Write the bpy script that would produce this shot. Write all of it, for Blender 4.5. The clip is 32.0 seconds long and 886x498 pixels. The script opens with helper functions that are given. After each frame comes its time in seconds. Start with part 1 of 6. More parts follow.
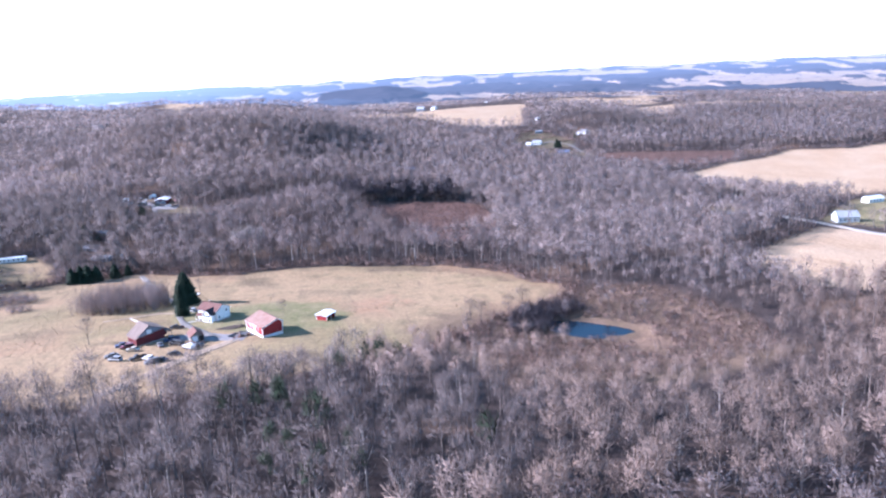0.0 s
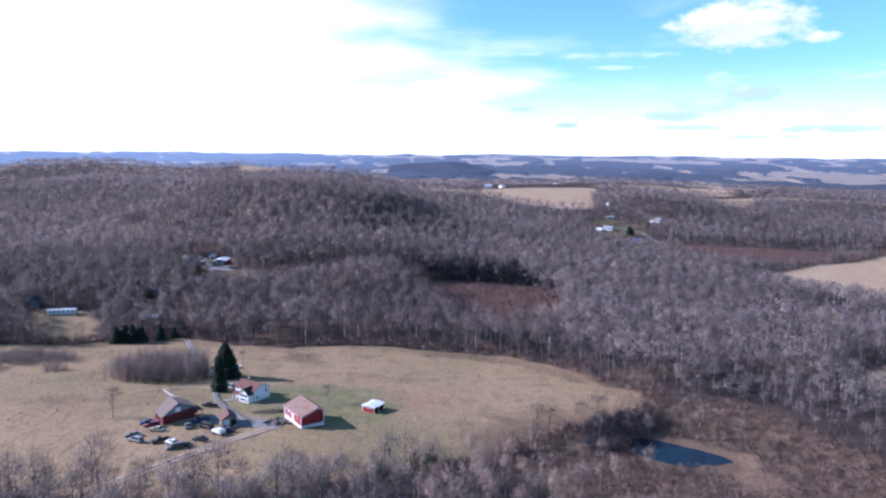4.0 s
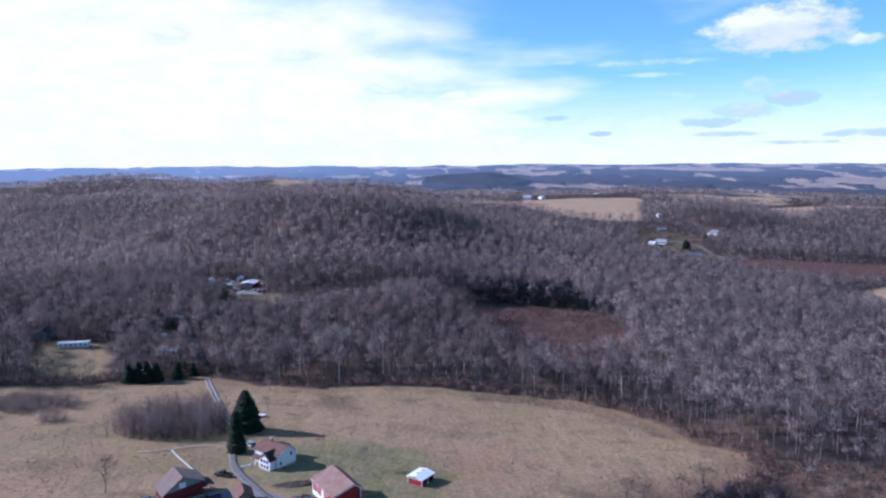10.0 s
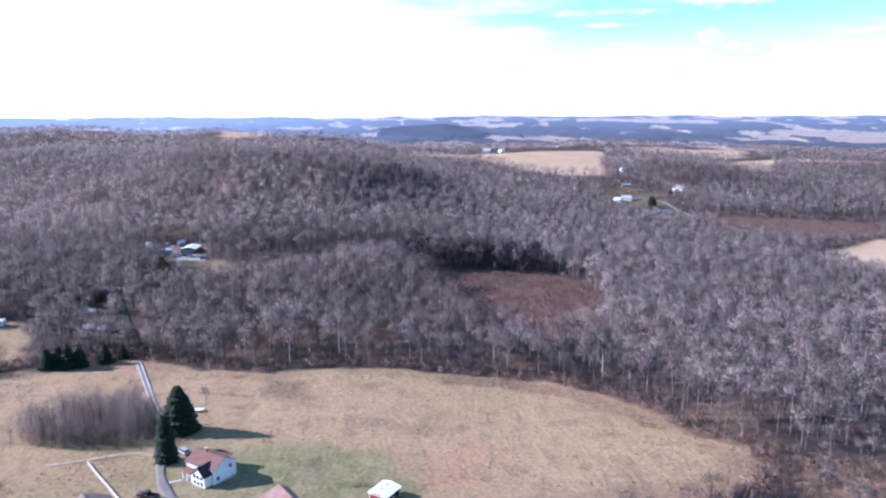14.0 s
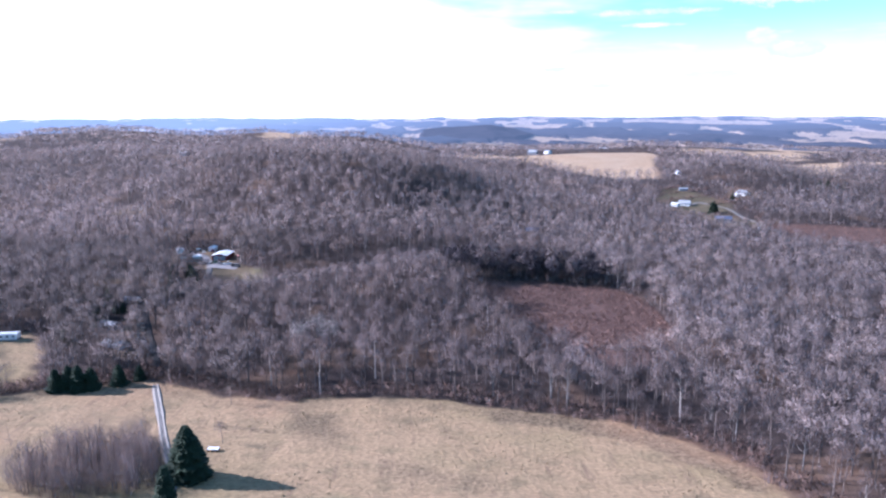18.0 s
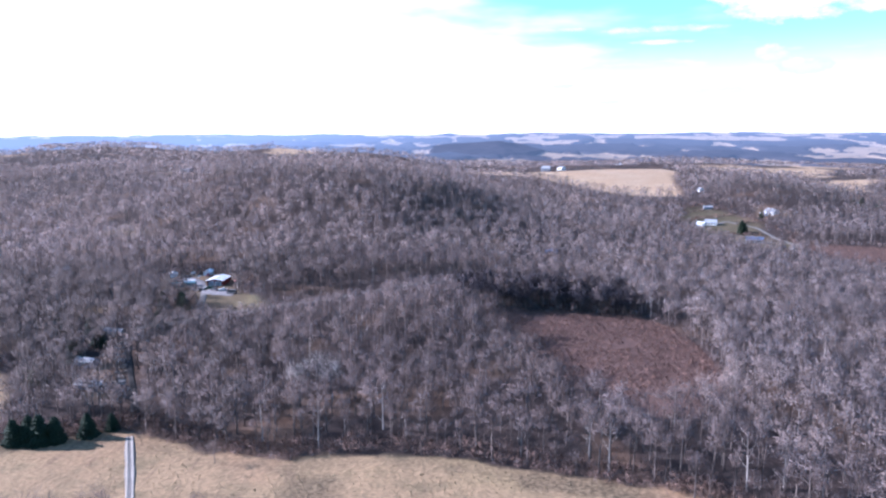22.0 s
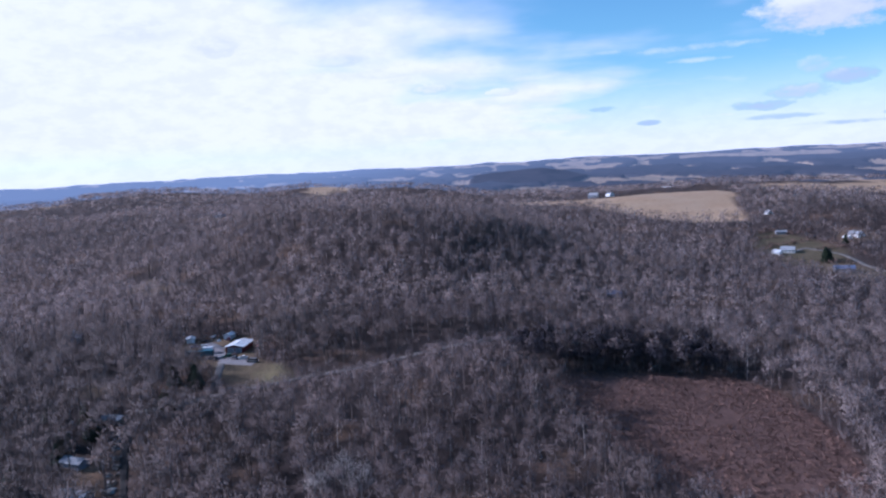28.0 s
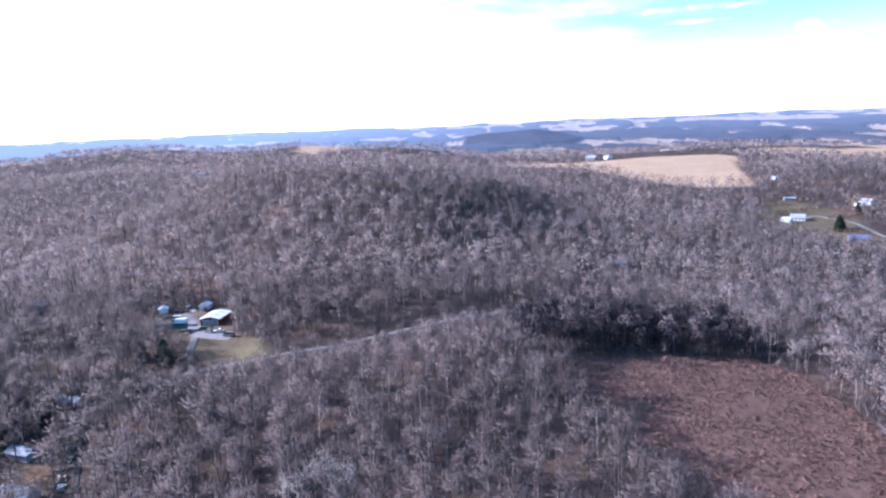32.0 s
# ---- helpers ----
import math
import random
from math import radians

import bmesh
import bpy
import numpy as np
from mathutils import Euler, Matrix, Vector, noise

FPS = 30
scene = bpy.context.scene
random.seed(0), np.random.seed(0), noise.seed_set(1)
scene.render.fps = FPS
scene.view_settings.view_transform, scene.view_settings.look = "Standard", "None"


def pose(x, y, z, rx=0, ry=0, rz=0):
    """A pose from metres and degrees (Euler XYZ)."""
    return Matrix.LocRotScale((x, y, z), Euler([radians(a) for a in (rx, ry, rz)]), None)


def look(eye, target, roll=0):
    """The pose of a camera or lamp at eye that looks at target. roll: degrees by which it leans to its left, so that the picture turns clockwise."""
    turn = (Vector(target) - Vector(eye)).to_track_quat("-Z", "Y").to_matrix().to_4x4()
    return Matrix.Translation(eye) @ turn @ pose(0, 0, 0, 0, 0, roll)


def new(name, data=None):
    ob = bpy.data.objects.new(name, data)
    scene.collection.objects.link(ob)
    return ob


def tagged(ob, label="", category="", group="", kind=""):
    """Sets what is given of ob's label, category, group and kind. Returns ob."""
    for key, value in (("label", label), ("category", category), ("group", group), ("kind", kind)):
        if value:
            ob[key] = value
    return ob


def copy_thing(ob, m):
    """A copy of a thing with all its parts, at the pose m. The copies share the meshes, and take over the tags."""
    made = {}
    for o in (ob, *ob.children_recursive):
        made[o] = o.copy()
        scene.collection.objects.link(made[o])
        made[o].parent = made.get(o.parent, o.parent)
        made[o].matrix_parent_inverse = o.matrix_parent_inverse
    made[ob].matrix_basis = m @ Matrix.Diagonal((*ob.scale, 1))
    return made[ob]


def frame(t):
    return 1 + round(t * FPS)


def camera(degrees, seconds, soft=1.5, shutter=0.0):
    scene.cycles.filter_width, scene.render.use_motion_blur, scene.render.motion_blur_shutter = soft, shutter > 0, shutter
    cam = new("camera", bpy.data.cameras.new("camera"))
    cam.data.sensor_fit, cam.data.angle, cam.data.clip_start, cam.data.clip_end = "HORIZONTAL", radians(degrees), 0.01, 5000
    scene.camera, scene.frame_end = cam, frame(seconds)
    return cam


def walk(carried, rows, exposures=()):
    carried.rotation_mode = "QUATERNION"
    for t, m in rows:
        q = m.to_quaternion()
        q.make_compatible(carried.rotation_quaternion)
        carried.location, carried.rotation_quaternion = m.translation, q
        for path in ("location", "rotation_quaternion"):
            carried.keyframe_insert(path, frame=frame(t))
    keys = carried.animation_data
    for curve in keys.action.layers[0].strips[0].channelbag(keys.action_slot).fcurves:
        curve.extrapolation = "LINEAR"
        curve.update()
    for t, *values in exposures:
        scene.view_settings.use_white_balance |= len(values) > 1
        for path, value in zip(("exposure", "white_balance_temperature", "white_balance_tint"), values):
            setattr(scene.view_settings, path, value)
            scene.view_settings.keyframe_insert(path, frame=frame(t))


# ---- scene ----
cam = camera(64.98445981601029, 32.0, soft=2.3)
PATH = [  # seconds, eye, target, roll
    (0, (1.30, -258.78, 87.49), (18.12, -163.29, 63.01), -2.97),
    (0.5, (2.10, -254.92, 87.36), (21.97, -160.13, 62.44), 0.93),
    (1, (2.21, -251.27, 87.03), (23.51, -156.52, 63.19), 1.82),
    (1.5, (2.27, -247.76, 86.67), (19.98, -151.61, 65.66), 1.41),
    (2, (2.51, -244.27, 86.30), (19.14, -147.81, 65.84), 1.73),
    (2.5, (2.63, -240.85, 86.06), (18.80, -143.96, 67.34), 1.16),
    (3, (2.49, -237.50, 86.00), (9.27, -138.97, 70.28), 1.33),
    (3.5, (2.41, -234.12, 86.07), (10.82, -135.56, 71.43), 0.96),
    (5.5, (0.29, -217.64, 85.54), (7.92, -118.57, 74.31), -0.94),
    (6, (0.01, -214.53, 85.57), (4.25, -115.33, 73.76), -1.58),
    (6.5, (-0.04, -210.94, 85.74), (7.67, -111.90, 74.31), -1.14),
    (7, (-0.32, -207.04, 85.97), (8.31, -108.04, 74.82), -0.12),
    (7.5, (-0.69, -203.31, 86.13), (6.29, -104.22, 74.63), -0.65),
    (8, (-1.07, -199.79, 86.27), (5.27, -100.51, 76.13), -1.01),
    (8.5, (-0.80, -196.17, 86.42), (-2.56, -96.75, 75.79), 1.62),
    (9, (-0.97, -192.45, 86.45), (4.36, -93.20, 75.47), 0.30),
    (9.5, (-1.49, -188.68, 86.45), (5.47, -89.70, 73.97), 1.03),
    (10, (-1.62, -184.62, 86.52), (2.57, -85.46, 74.28), -0.35),
    (10.5, (-1.85, -180.44, 86.66), (6.83, -81.70, 73.40), -1.98),
    (11, (-1.90, -176.17, 86.83), (4.38, -77.04, 75.21), -0.06),
    (11.5, (-2.09, -172.18, 87.01), (6.86, -73.45, 73.94), 0.44),
    (12, (-2.60, -168.40, 87.23), (10.21, -70.26, 72.99), -0.15),
    (12.5, (-2.90, -164.42, 87.58), (2.88, -65.97, 71.05), -1.77),
    (13, (-2.53, -159.91, 87.79), (6.59, -62.18, 68.67), -1.12),
    (13.5, (-2.51, -155.04, 87.93), (6.69, -57.22, 69.31), -1.16),
    (14, (-2.38, -150.88, 87.83), (7.95, -53.26, 68.78), -0.19),
    (14.5, (-2.42, -146.66, 87.70), (8.90, -49.23, 68.24), -0.63),
    (16.5, (-1.01, -128.18, 85.95), (10.17, -30.60, 67.16), 0.62),
    (17, (-1.30, -124.11, 85.98), (12.34, -26.53, 68.91), 5.48),
    (17.5, (-1.84, -120.70, 86.07), (3.62, -22.70, 66.88), 2.36),
    (18, (-2.25, -116.69, 86.24), (2.20, -18.58, 67.37), -0.20),
    (18.5, (-2.25, -112.55, 86.39), (-1.49, -14.48, 66.88), -2.06),
    (19, (-2.44, -108.27, 86.32), (3.44, -10.23, 67.48), -1.74),
    (19.5, (-2.63, -103.96, 86.22), (4.15, -5.79, 68.44), 1.96),
    (20, (-3.12, -99.85, 86.01), (6.37, -2.32, 66.07), -0.71),
    (20.5, (-3.34, -95.30, 85.86), (4.16, 2.39, 65.82), -3.22),
    (21, (-3.52, -90.52, 85.62), (3.02, 7.74, 68.24), 1.23),
    (21.5, (-3.94, -86.21, 85.18), (-0.99, 12.23, 67.86), -1.11),
    (22, (-3.73, -81.87, 84.65), (-0.56, 16.69, 68.05), -0.24),
    (22.5, (-4.00, -77.96, 84.31), (-2.78, 20.83, 68.83), -1.01),
    (23, (-4.10, -73.82, 84.16), (-10.58, 24.61, 67.74), 0.77),
    (23.5, (-3.73, -68.74, 84.35), (-4.79, 30.04, 68.79), -0.76),
    (24, (-3.28, -63.55, 84.51), (-6.08, 35.48, 70.95), -2.04),
    (24.5, (-3.50, -58.42, 84.74), (7.16, 40.38, 73.55), 0.96),
    (25, (-3.75, -53.68, 84.89), (2.25, 45.60, 74.53), 2.68),
    (25.5, (-3.75, -49.07, 85.06), (-5.09, 50.34, 74.25), 2.58),
    (27.5, (-4.36, -34.44, 87.18), (-5.81, 64.58, 73.33), -4.13),
    (28, (-3.97, -29.72, 87.59), (-6.89, 69.49, 75.32), -3.08),
    (28.5, (-3.89, -25.83, 87.86), (-0.74, 73.26, 74.81), 0.16),
    (29, (-4.34, -22.41, 88.06), (-0.39, 76.56, 74.35), 2.62),
    (29.5, (-4.74, -19.02, 88.24), (-3.78, 79.82, 73.12), 2.35),
    (30, (-4.80, -15.33, 88.31), (-10.95, 82.92, 70.69), -1.14),
    (30.5, (-4.63, -11.15, 88.12), (-9.15, 87.15, 70.32), -0.89),
    (31, (-5.15, -7.77, 87.61), (-7.95, 90.56, 69.67), 0.85),
    (31.5, (-5.70, -4.35, 86.92), (-5.77, 93.90, 68.33), 0.19),
    (32, (-6.22, -1.06, 86.03), (-8.19, 97.32, 68.23), -2.39),
]
EXPOSURES = [  # seconds, stops, kelvin, tint
    (0, 1.82, 5020, 27), (2.3, 1.82, 5020, 27), (3.2, 1.40, 5020, 27), (5.0, 0.58, 4870, 27), (12.4, 0.56, 4870, 27), (13.0, 1.20, 5020, 27), (13.8, 1.40, 5020, 27),
    (24.1, 1.44, 5020, 27), (24.9, 0.52, 4870, 27), (28.0, 0.37, 4870, 27), (29.3, 0.42, 4870, 27), (30.0, 1.16, 5020, 27), (30.6, 1.52, 5020, 27), (32.0, 1.54, 5020, 27),
]

walk(cam, [(t, look(eye, target, roll)) for t, eye, target, roll in PATH], EXPOSURES)

# ---------------------------------------------------------------- light
SUN_TO = Vector((-0.87, 0.19, 0.46)).normalized()      # towards the sun: low in the west
sun_data = bpy.data.lights.new("sun", "SUN")
sun_data.energy, sun_data.angle, sun_data.color = 5.0, radians(0.6), (1.0, 0.91, 0.79)
sun = new("sun", sun_data)
sun.matrix_world = look((-400, 100, 300), Vector((-400, 100, 300)) - SUN_TO)

world = bpy.data.worlds.new("sky")
scene.world = world
world.use_nodes = True


def build_sky(tree):
    n, l = tree.nodes, tree.links
    n.clear()
    out, bg = n.new("ShaderNodeOutputWorld"), n.new("ShaderNodeBackground")
    sky = n.new("ShaderNodeTexSky")
    sky.sky_type, sky.sun_disc = "NISHITA", False
    sky.sun_elevation = math.asin(SUN_TO.z)
    sky.sun_rotation = math.atan2(SUN_TO.x, SUN_TO.y)
    sky.air_density, sky.dust_density, sky.ozone_density = 1.0, 0.1, 2.0
    tc = n.new("ShaderNodeTexCoord")

    def math_node(op, a, b=0.0, clamp=False):
        m = n.new("ShaderNodeMath")
        m.operation, m.use_clamp = op, clamp
        for k, v in enumerate((a, b)):
            if isinstance(v, (int, float)):
                m.inputs[k].default_value = v
            else:
                l.new(v, m.inputs[k])
        return m.outputs[0]

    def smooth(v, lo, hi):
        m = n.new("ShaderNodeMapRange")
        m.interpolation_type = "SMOOTHSTEP"
        l.new(v, m.inputs[0])
        m.inputs[1].default_value, m.inputs[2].default_value = lo, hi
        return m.outputs[0]

    sep = n.new("ShaderNodeSeparateXYZ")
    l.new(tc.outputs["Generated"], sep.inputs[0])
    x, y, z = sep.outputs
    # clouds lie on a sheet overhead, drawn out towards the horizon
    up = math_node("ADD", z, 0.10)
    flat = n.new("ShaderNodeCombineXYZ")
    l.new(math_node("DIVIDE", x, up), flat.inputs[0])
    l.new(math_node("DIVIDE", y, up), flat.inputs[1])
    wisps = n.new("ShaderNodeTexNoise")
    wisps.inputs["Scale"].default_value, wisps.inputs["Detail"].default_value = 1.1, 4.0
    wisps.inputs["Roughness"].default_value = 0.45
    l.new(flat.outputs[0], wisps.inputs["Vector"])
    puffs = n.new("ShaderNodeTexNoise")
    puffs.inputs["Scale"].default_value, puffs.inputs["Detail"].default_value = 27.0, 7.0
    puffs.inputs["Roughness"].default_value = 0.62
    squash = n.new("ShaderNodeVectorMath")
    squash.operation = "MULTIPLY"
    l.new(tc.outputs["Generated"], squash.inputs[0])
    squash.inputs[1].default_value = (1.0, 1.0, 2.2)
    l.new(squash.outputs[0], puffs.inputs["Vector"])
    # a veil of cloud thickens towards the sun in the west and low over the horizon
    west = math_node("ADD", math_node("MULTIPLY", x, -1.15), math_node("MULTIPLY", z, -2.2))
    veil = math_node("ADD", west, math_node("MULTIPLY", wisps.outputs["Fac"], 1.1))
    veil = math_node("MULTIPLY", smooth(veil, -0.12, 0.42), math_node("MULTIPLY", smooth(z, -0.05, 0.05), smooth(y, -0.3, 0.3)))
    veil = math_node("MULTIPLY", veil, math_node("SUBTRACT", 1.0, smooth(z, 0.24, 0.42)))
    low = math_node("SUBTRACT", 1.0, smooth(z, 0.0, 0.13))
    cover = math_node("MAXIMUM", veil, math_node("MULTIPLY", low, 0.85))
    # heaped clouds, lit on top and grey-lilac underneath
    under = None
    ahead = smooth(y, 0.2, 0.4)
    for cx, cy, cz, wx, wz, thick, dim in CUMULUS:
        dx = math_node("DIVIDE", math_node("SUBTRACT", x, cx), wx)
        dz = math_node("DIVIDE", math_node("SUBTRACT", z, cz), wz)
        d = math_node("ADD", math_node("MULTIPLY", dx, dx), math_node("MULTIPLY", dz, dz))
        body = math_node("SUBTRACT", math_node("MULTIPLY", puffs.outputs["Fac"], 2.9), math_node("ADD", d, 0.62 if thick < .95 else 0.30))
        body = math_node("MULTIPLY", math_node("MULTIPLY", smooth(body, -0.1, 0.9 if thick > .7 else 1.5), ahead), thick)
        cover = math_node("MAXIMUM", cover, body)
        grey = math_node("ADD", math_node("MULTIPLY", dz, -0.55), math_node("MULTIPLY", dx, 0.22))
        grey = math_node("ADD", grey, math_node("MULTIPLY", math_node("SUBTRACT", puffs.outputs["Fac"], 0.5), -1.6))
        grey = math_node("MULTIPLY", smooth(grey, -0.35 - dim, 0.8 - dim), math_node("MULTIPLY", smooth(body, 0.0, 0.5), dim))
        under = grey if under is None else math_node("MAXIMUM", under, grey)
    thin = math_node("MULTIPLY", smooth(wisps.outputs["Fac"], 0.55, 0.75), 0.35)
    cover = math_node("MAXIMUM", cover, thin, True)
    shade = n.new("ShaderNodeMix")
    shade.data_type = "RGBA"
    l.new(smooth(puffs.outputs["Fac"], 0.35, 0.62), shade.inputs["Factor"])
    shade.inputs[6].default_value, shade.inputs[7].default_value = (13.7, 13.1, 12.5, 1), (15.0, 14.2, 13.4, 1)
    mix = n.new("ShaderNodeMix")
    mix.data_type = "RGBA"
    l.new(cover, mix.inputs["Factor"])
    clear = n.new("ShaderNodeMix")
    clear.data_type, clear.blend_type = "RGBA", "MULTIPLY"
    clear.inputs["Factor"].default_value, clear.inputs[7].default_value = 1.0, (1.45, 1.92, 1.72, 1)
    l.new(sky.outputs[0], clear.inputs[6])
    l.new(clear.outputs[2], mix.inputs[6])
    base = n.new("ShaderNodeMix")
    base.data_type = "RGBA"
    l.new(under, base.inputs["Factor"])
    l.new(shade.outputs[2], base.inputs[6])
    base.inputs[7].default_value = (7.6, 8.4, 9.6, 1)
    l.new(base.outputs[2], mix.inputs[7])
    l.new(mix.outputs[2], bg.inputs[0])
    bg.inputs[1].default_value = 0.053
    l.new(bg.outputs[0], out.inputs[0])


CUMULUS = [  # direction, half width, half height, density, greyness
    (0.455, 0.87, 0.166, 0.074, 0.032, 1.0, 0.55), (0.505, 0.85, 0.164, 0.032, 0.026, 0.7, 0.7), (0.540, 0.83, 0.144, 0.018, 0.010, 0.8, 0.4), (0.546, 0.81, 0.204, 0.045, 0.009, 0.8, 0.3),
    (0.445, 0.89, 0.096, 0.026, 0.016, 0.7, 0.6), (0.476, 0.88, 0.080, 0.034, 0.013, 0.8, 0.9), (0.428, 0.90, 0.066, 0.050, 0.014, 0.8, 0.7), (0.395, 0.91, 0.052, 0.050, 0.008, 0.8, 0.9), (0.410, 0.91, 0.036, 0.055, 0.005, 0.7, 0.9),
    (0.260, 0.97, 0.039, 0.020, 0.0045, 0.8, 1.0), (0.200, 0.98, 0.061, 0.026, 0.005, 0.75, 0.9), (0.555, 0.83, 0.034, 0.060, 0.007, 0.8, 0.9), (0.480, 0.88, 0.024, 0.075, 0.004, 0.7, 0.9),
    (0.313, 0.94, 0.132, 0.095, 0.006, 0.6, 0.0), (0.320, 0.94, 0.116, 0.050, 0.004, 0.5, 0.0), (0.20, 0.97, 0.136, 0.06, 0.004, 0.4, 0.0),
    (0.065, 0.99, 0.094, 0.030, 0.007, 0.9, 0.3), (-0.034, 0.99, 0.105, 0.040, 0.010, 0.9, 0.3), (-0.159, 0.98, 0.149, 0.050, 0.012, 0.9, 0.3), (-0.10, 0.98, 0.128, 0.070, 0.010, 0.8, 0.2),
    (-0.314, 0.94, 0.170, 0.040, 0.020, 0.9, 0.3), (-0.404, 0.90, 0.190, 0.075, 0.024, 0.9, 0.2),
]
build_sky(world.node_tree)

# ---------------------------------------------------------------- materials


def mat(name, colour, rough=0.85, vary=0.25, size=1.0, fine=8.0, bump=0.0, metal=0.0, second=None, tone=False, random_tone=False, spec=0.3, thin=0.0, gaps=0.0):
    """A surface with two scales of variation, sizes in metres."""
    m = bpy.data.materials.new(name)
    m.use_nodes = True
    n, l = m.node_tree.nodes, m.node_tree.links
    b = n["Principled BSDF"]
    b.inputs["Roughness"].default_value, b.inputs["Metallic"].default_value = rough, metal
    b.inputs["Specular IOR Level"].default_value = spec
    tc = n.new("ShaderNodeTexCoord")
    big, small = n.new("ShaderNodeTexNoise"), n.new("ShaderNodeTexNoise")
    big.inputs["Scale"].default_value, small.inputs["Scale"].default_value = 1.0 / size, fine / size
    big.inputs["Detail"].default_value = small.inputs["Detail"].default_value = 4.0
    for t in (big, small):
        l.new(tc.outputs["Object"], t.inputs["Vector"])
    ramp = n.new("ShaderNodeMix")
    ramp.data_type = "RGBA"
    c = Vector(colour)
    other = Vector(second) if second else c * (1 - vary)
    ramp.inputs[6].default_value, ramp.inputs[7].default_value = (*c, 1), (*other, 1)
    mr = n.new("ShaderNodeMapRange")
    mr.inputs[1].default_value, mr.inputs[2].default_value = 0.35, 0.65
    l.new(big.outputs["Fac"], mr.inputs[0])
    l.new(mr.outputs[0], ramp.inputs["Factor"])
    col = ramp.outputs[2]
    value = n.new("ShaderNodeHueSaturation")
    l.new(col, value.inputs["Color"])
    vr = n.new("ShaderNodeMapRange")
    vr.inputs[1].default_value, vr.inputs[2].default_value = 0.3, 0.7
    vr.inputs[3].default_value, vr.inputs[4].default_value = 1 - vary * 0.7, 1 + vary * 0.7
    l.new(small.outputs["Fac"], vr.inputs[0])
    v = vr.outputs[0]
    if tone or random_tone:
        if tone:
            src = n.new("ShaderNodeAttribute")
            src.attribute_name = "tone"
            fac = src.outputs["Fac"]
        else:
            fac = n.new("ShaderNodeObjectInfo").outputs["Random"]
        mul, tr = n.new("ShaderNodeMath"), n.new("ShaderNodeMapRange")
        mul.operation = "MULTIPLY"
        tr.inputs[3].default_value, tr.inputs[4].default_value = 0.6, 1.4
        l.new(fac, tr.inputs[0])
        l.new(v, mul.inputs[0])
        l.new(tr.outputs[0], mul.inputs[1])
        v = mul.outputs[0]
    l.new(v, value.inputs["Value"])
    l.new(value.outputs[0], b.inputs["Base Color"])
    if bump:
        bp = n.new("ShaderNodeBump")
        bp.inputs["Strength"].default_value, bp.inputs["Distance"].default_value = 0.6, bump
        l.new(small.outputs["Fac"], bp.inputs["Height"])
        l.new(bp.outputs[0], b.inputs["Normal"])
    if thin:
        glow, both = n.new("ShaderNodeBsdfTranslucent"), n.new("ShaderNodeMixShader")
        l.new(value.outputs[0], glow.inputs[0])
        both.inputs[0].default_value = thin
        l.new(b.outputs[0], both.inputs[1])
        l.new(glow.outputs[0], both.inputs[2])
        l.new(both.outputs[0], n["Material Output"].inputs[0])
    if gaps:
        # a spray of fine shoots lets part of what lies behind show through
        clear, part_open = n.new("ShaderNodeBsdfTransparent"), n.new("ShaderNodeMixShader")
        part_open.inputs[0].default_value = gaps
        l.new(both.outputs[0], part_open.inputs[1])
        l.new(clear.outputs[0], part_open.inputs[2])
        l.new(part_open.outputs[0], n["Material Output"].inputs[0])
    return m


BARK = mat("bark", (0.142, 0.114, 0.100), 0.95, 0.35, 3.0, 12, tone=True)
PALE_BARK = mat("pale_bark", (0.265, 0.24, 0.22), 0.95, 0.3, 3.0, 12, tone=True)
TWIG = mat("twigs", (0.198, 0.152, 0.137), 0.95, 0.15, 26.0, 30, second=(0.153, 0.123, 0.120), tone=True, thin=0.24, gaps=0.45)
# lighter twig copy: haze on far woods and eastern sunlight put into colour
LIGHTENED_TWIG = mat("lightened_twigs", (0.300, 0.236, 0.212), 0.95, 0.12, 40.0, 20, second=(0.252, 0.205, 0.196), tone=True, thin=0.26, gaps=0.45)
# greyer, darker twig copy: deep shade in the west put into the colour
SHADE_GREY_TWIG = mat("shade_grey_twigs", (0.172, 0.138, 0.128), 0.95, 0.15, 26.0, 30, second=(0.132, 0.110, 0.102), tone=True, thin=0.15, gaps=0.36)
BROWN_TWIG = mat("brown_twigs", (0.335, 0.240, 0.188), 0.95, 0.18, 22.0, 24, second=(0.275, 0.205, 0.172), tone=True, thin=0.2, gaps=0.36)
SILVER_BARK = mat("silvery_bark", (0.40, 0.37, 0.35), 0.95, 0.2, 3.0, 12, tone=True, thin=0.4)
# near-black twigs: the shade at the marsh's edge is put into the colour
DARK_TWIG = mat("shade_dark_twigs", (0.040, 0.035, 0.043), 0.95, 0.25, 9.0, 6, tone=True)
RED_TWIG = mat("red_brush_twigs", (0.175, 0.112, 0.0875), 0.95, 0.3, 6.0, 6, tone=True)
NEEDLE = mat("needles", (0.021, 0.036, 0.0165), 0.9, 0.4, 2.0, 6, tone=True)
DRY_GRASS = mat("dry_grass_blades", (0.304, 0.238, 0.139), 0.95, 0.3, 5.0, 5, tone=True)
REED = mat("marsh_reeds", (0.200, 0.120, 0.093), 0.95, 0.35, 5.0, 5, tone=True)
RED_WALL = mat("red_boards", (0.288, 0.028, 0.028), 0.75, 0.22, 2.0, 10)
DARK_RED = mat("dark_red_boards", (0.15, 0.0263, 0.0263), 0.8, 0.25, 2.0, 10)
WHITE_WALL = mat("white_siding", (0.80, 0.79, 0.76), 0.6, 0.1, 2.0, 10)
WHITE_TRIM = mat("white_trim", (0.80, 0.79, 0.77), 0.55, 0.08, 1.0, 6)
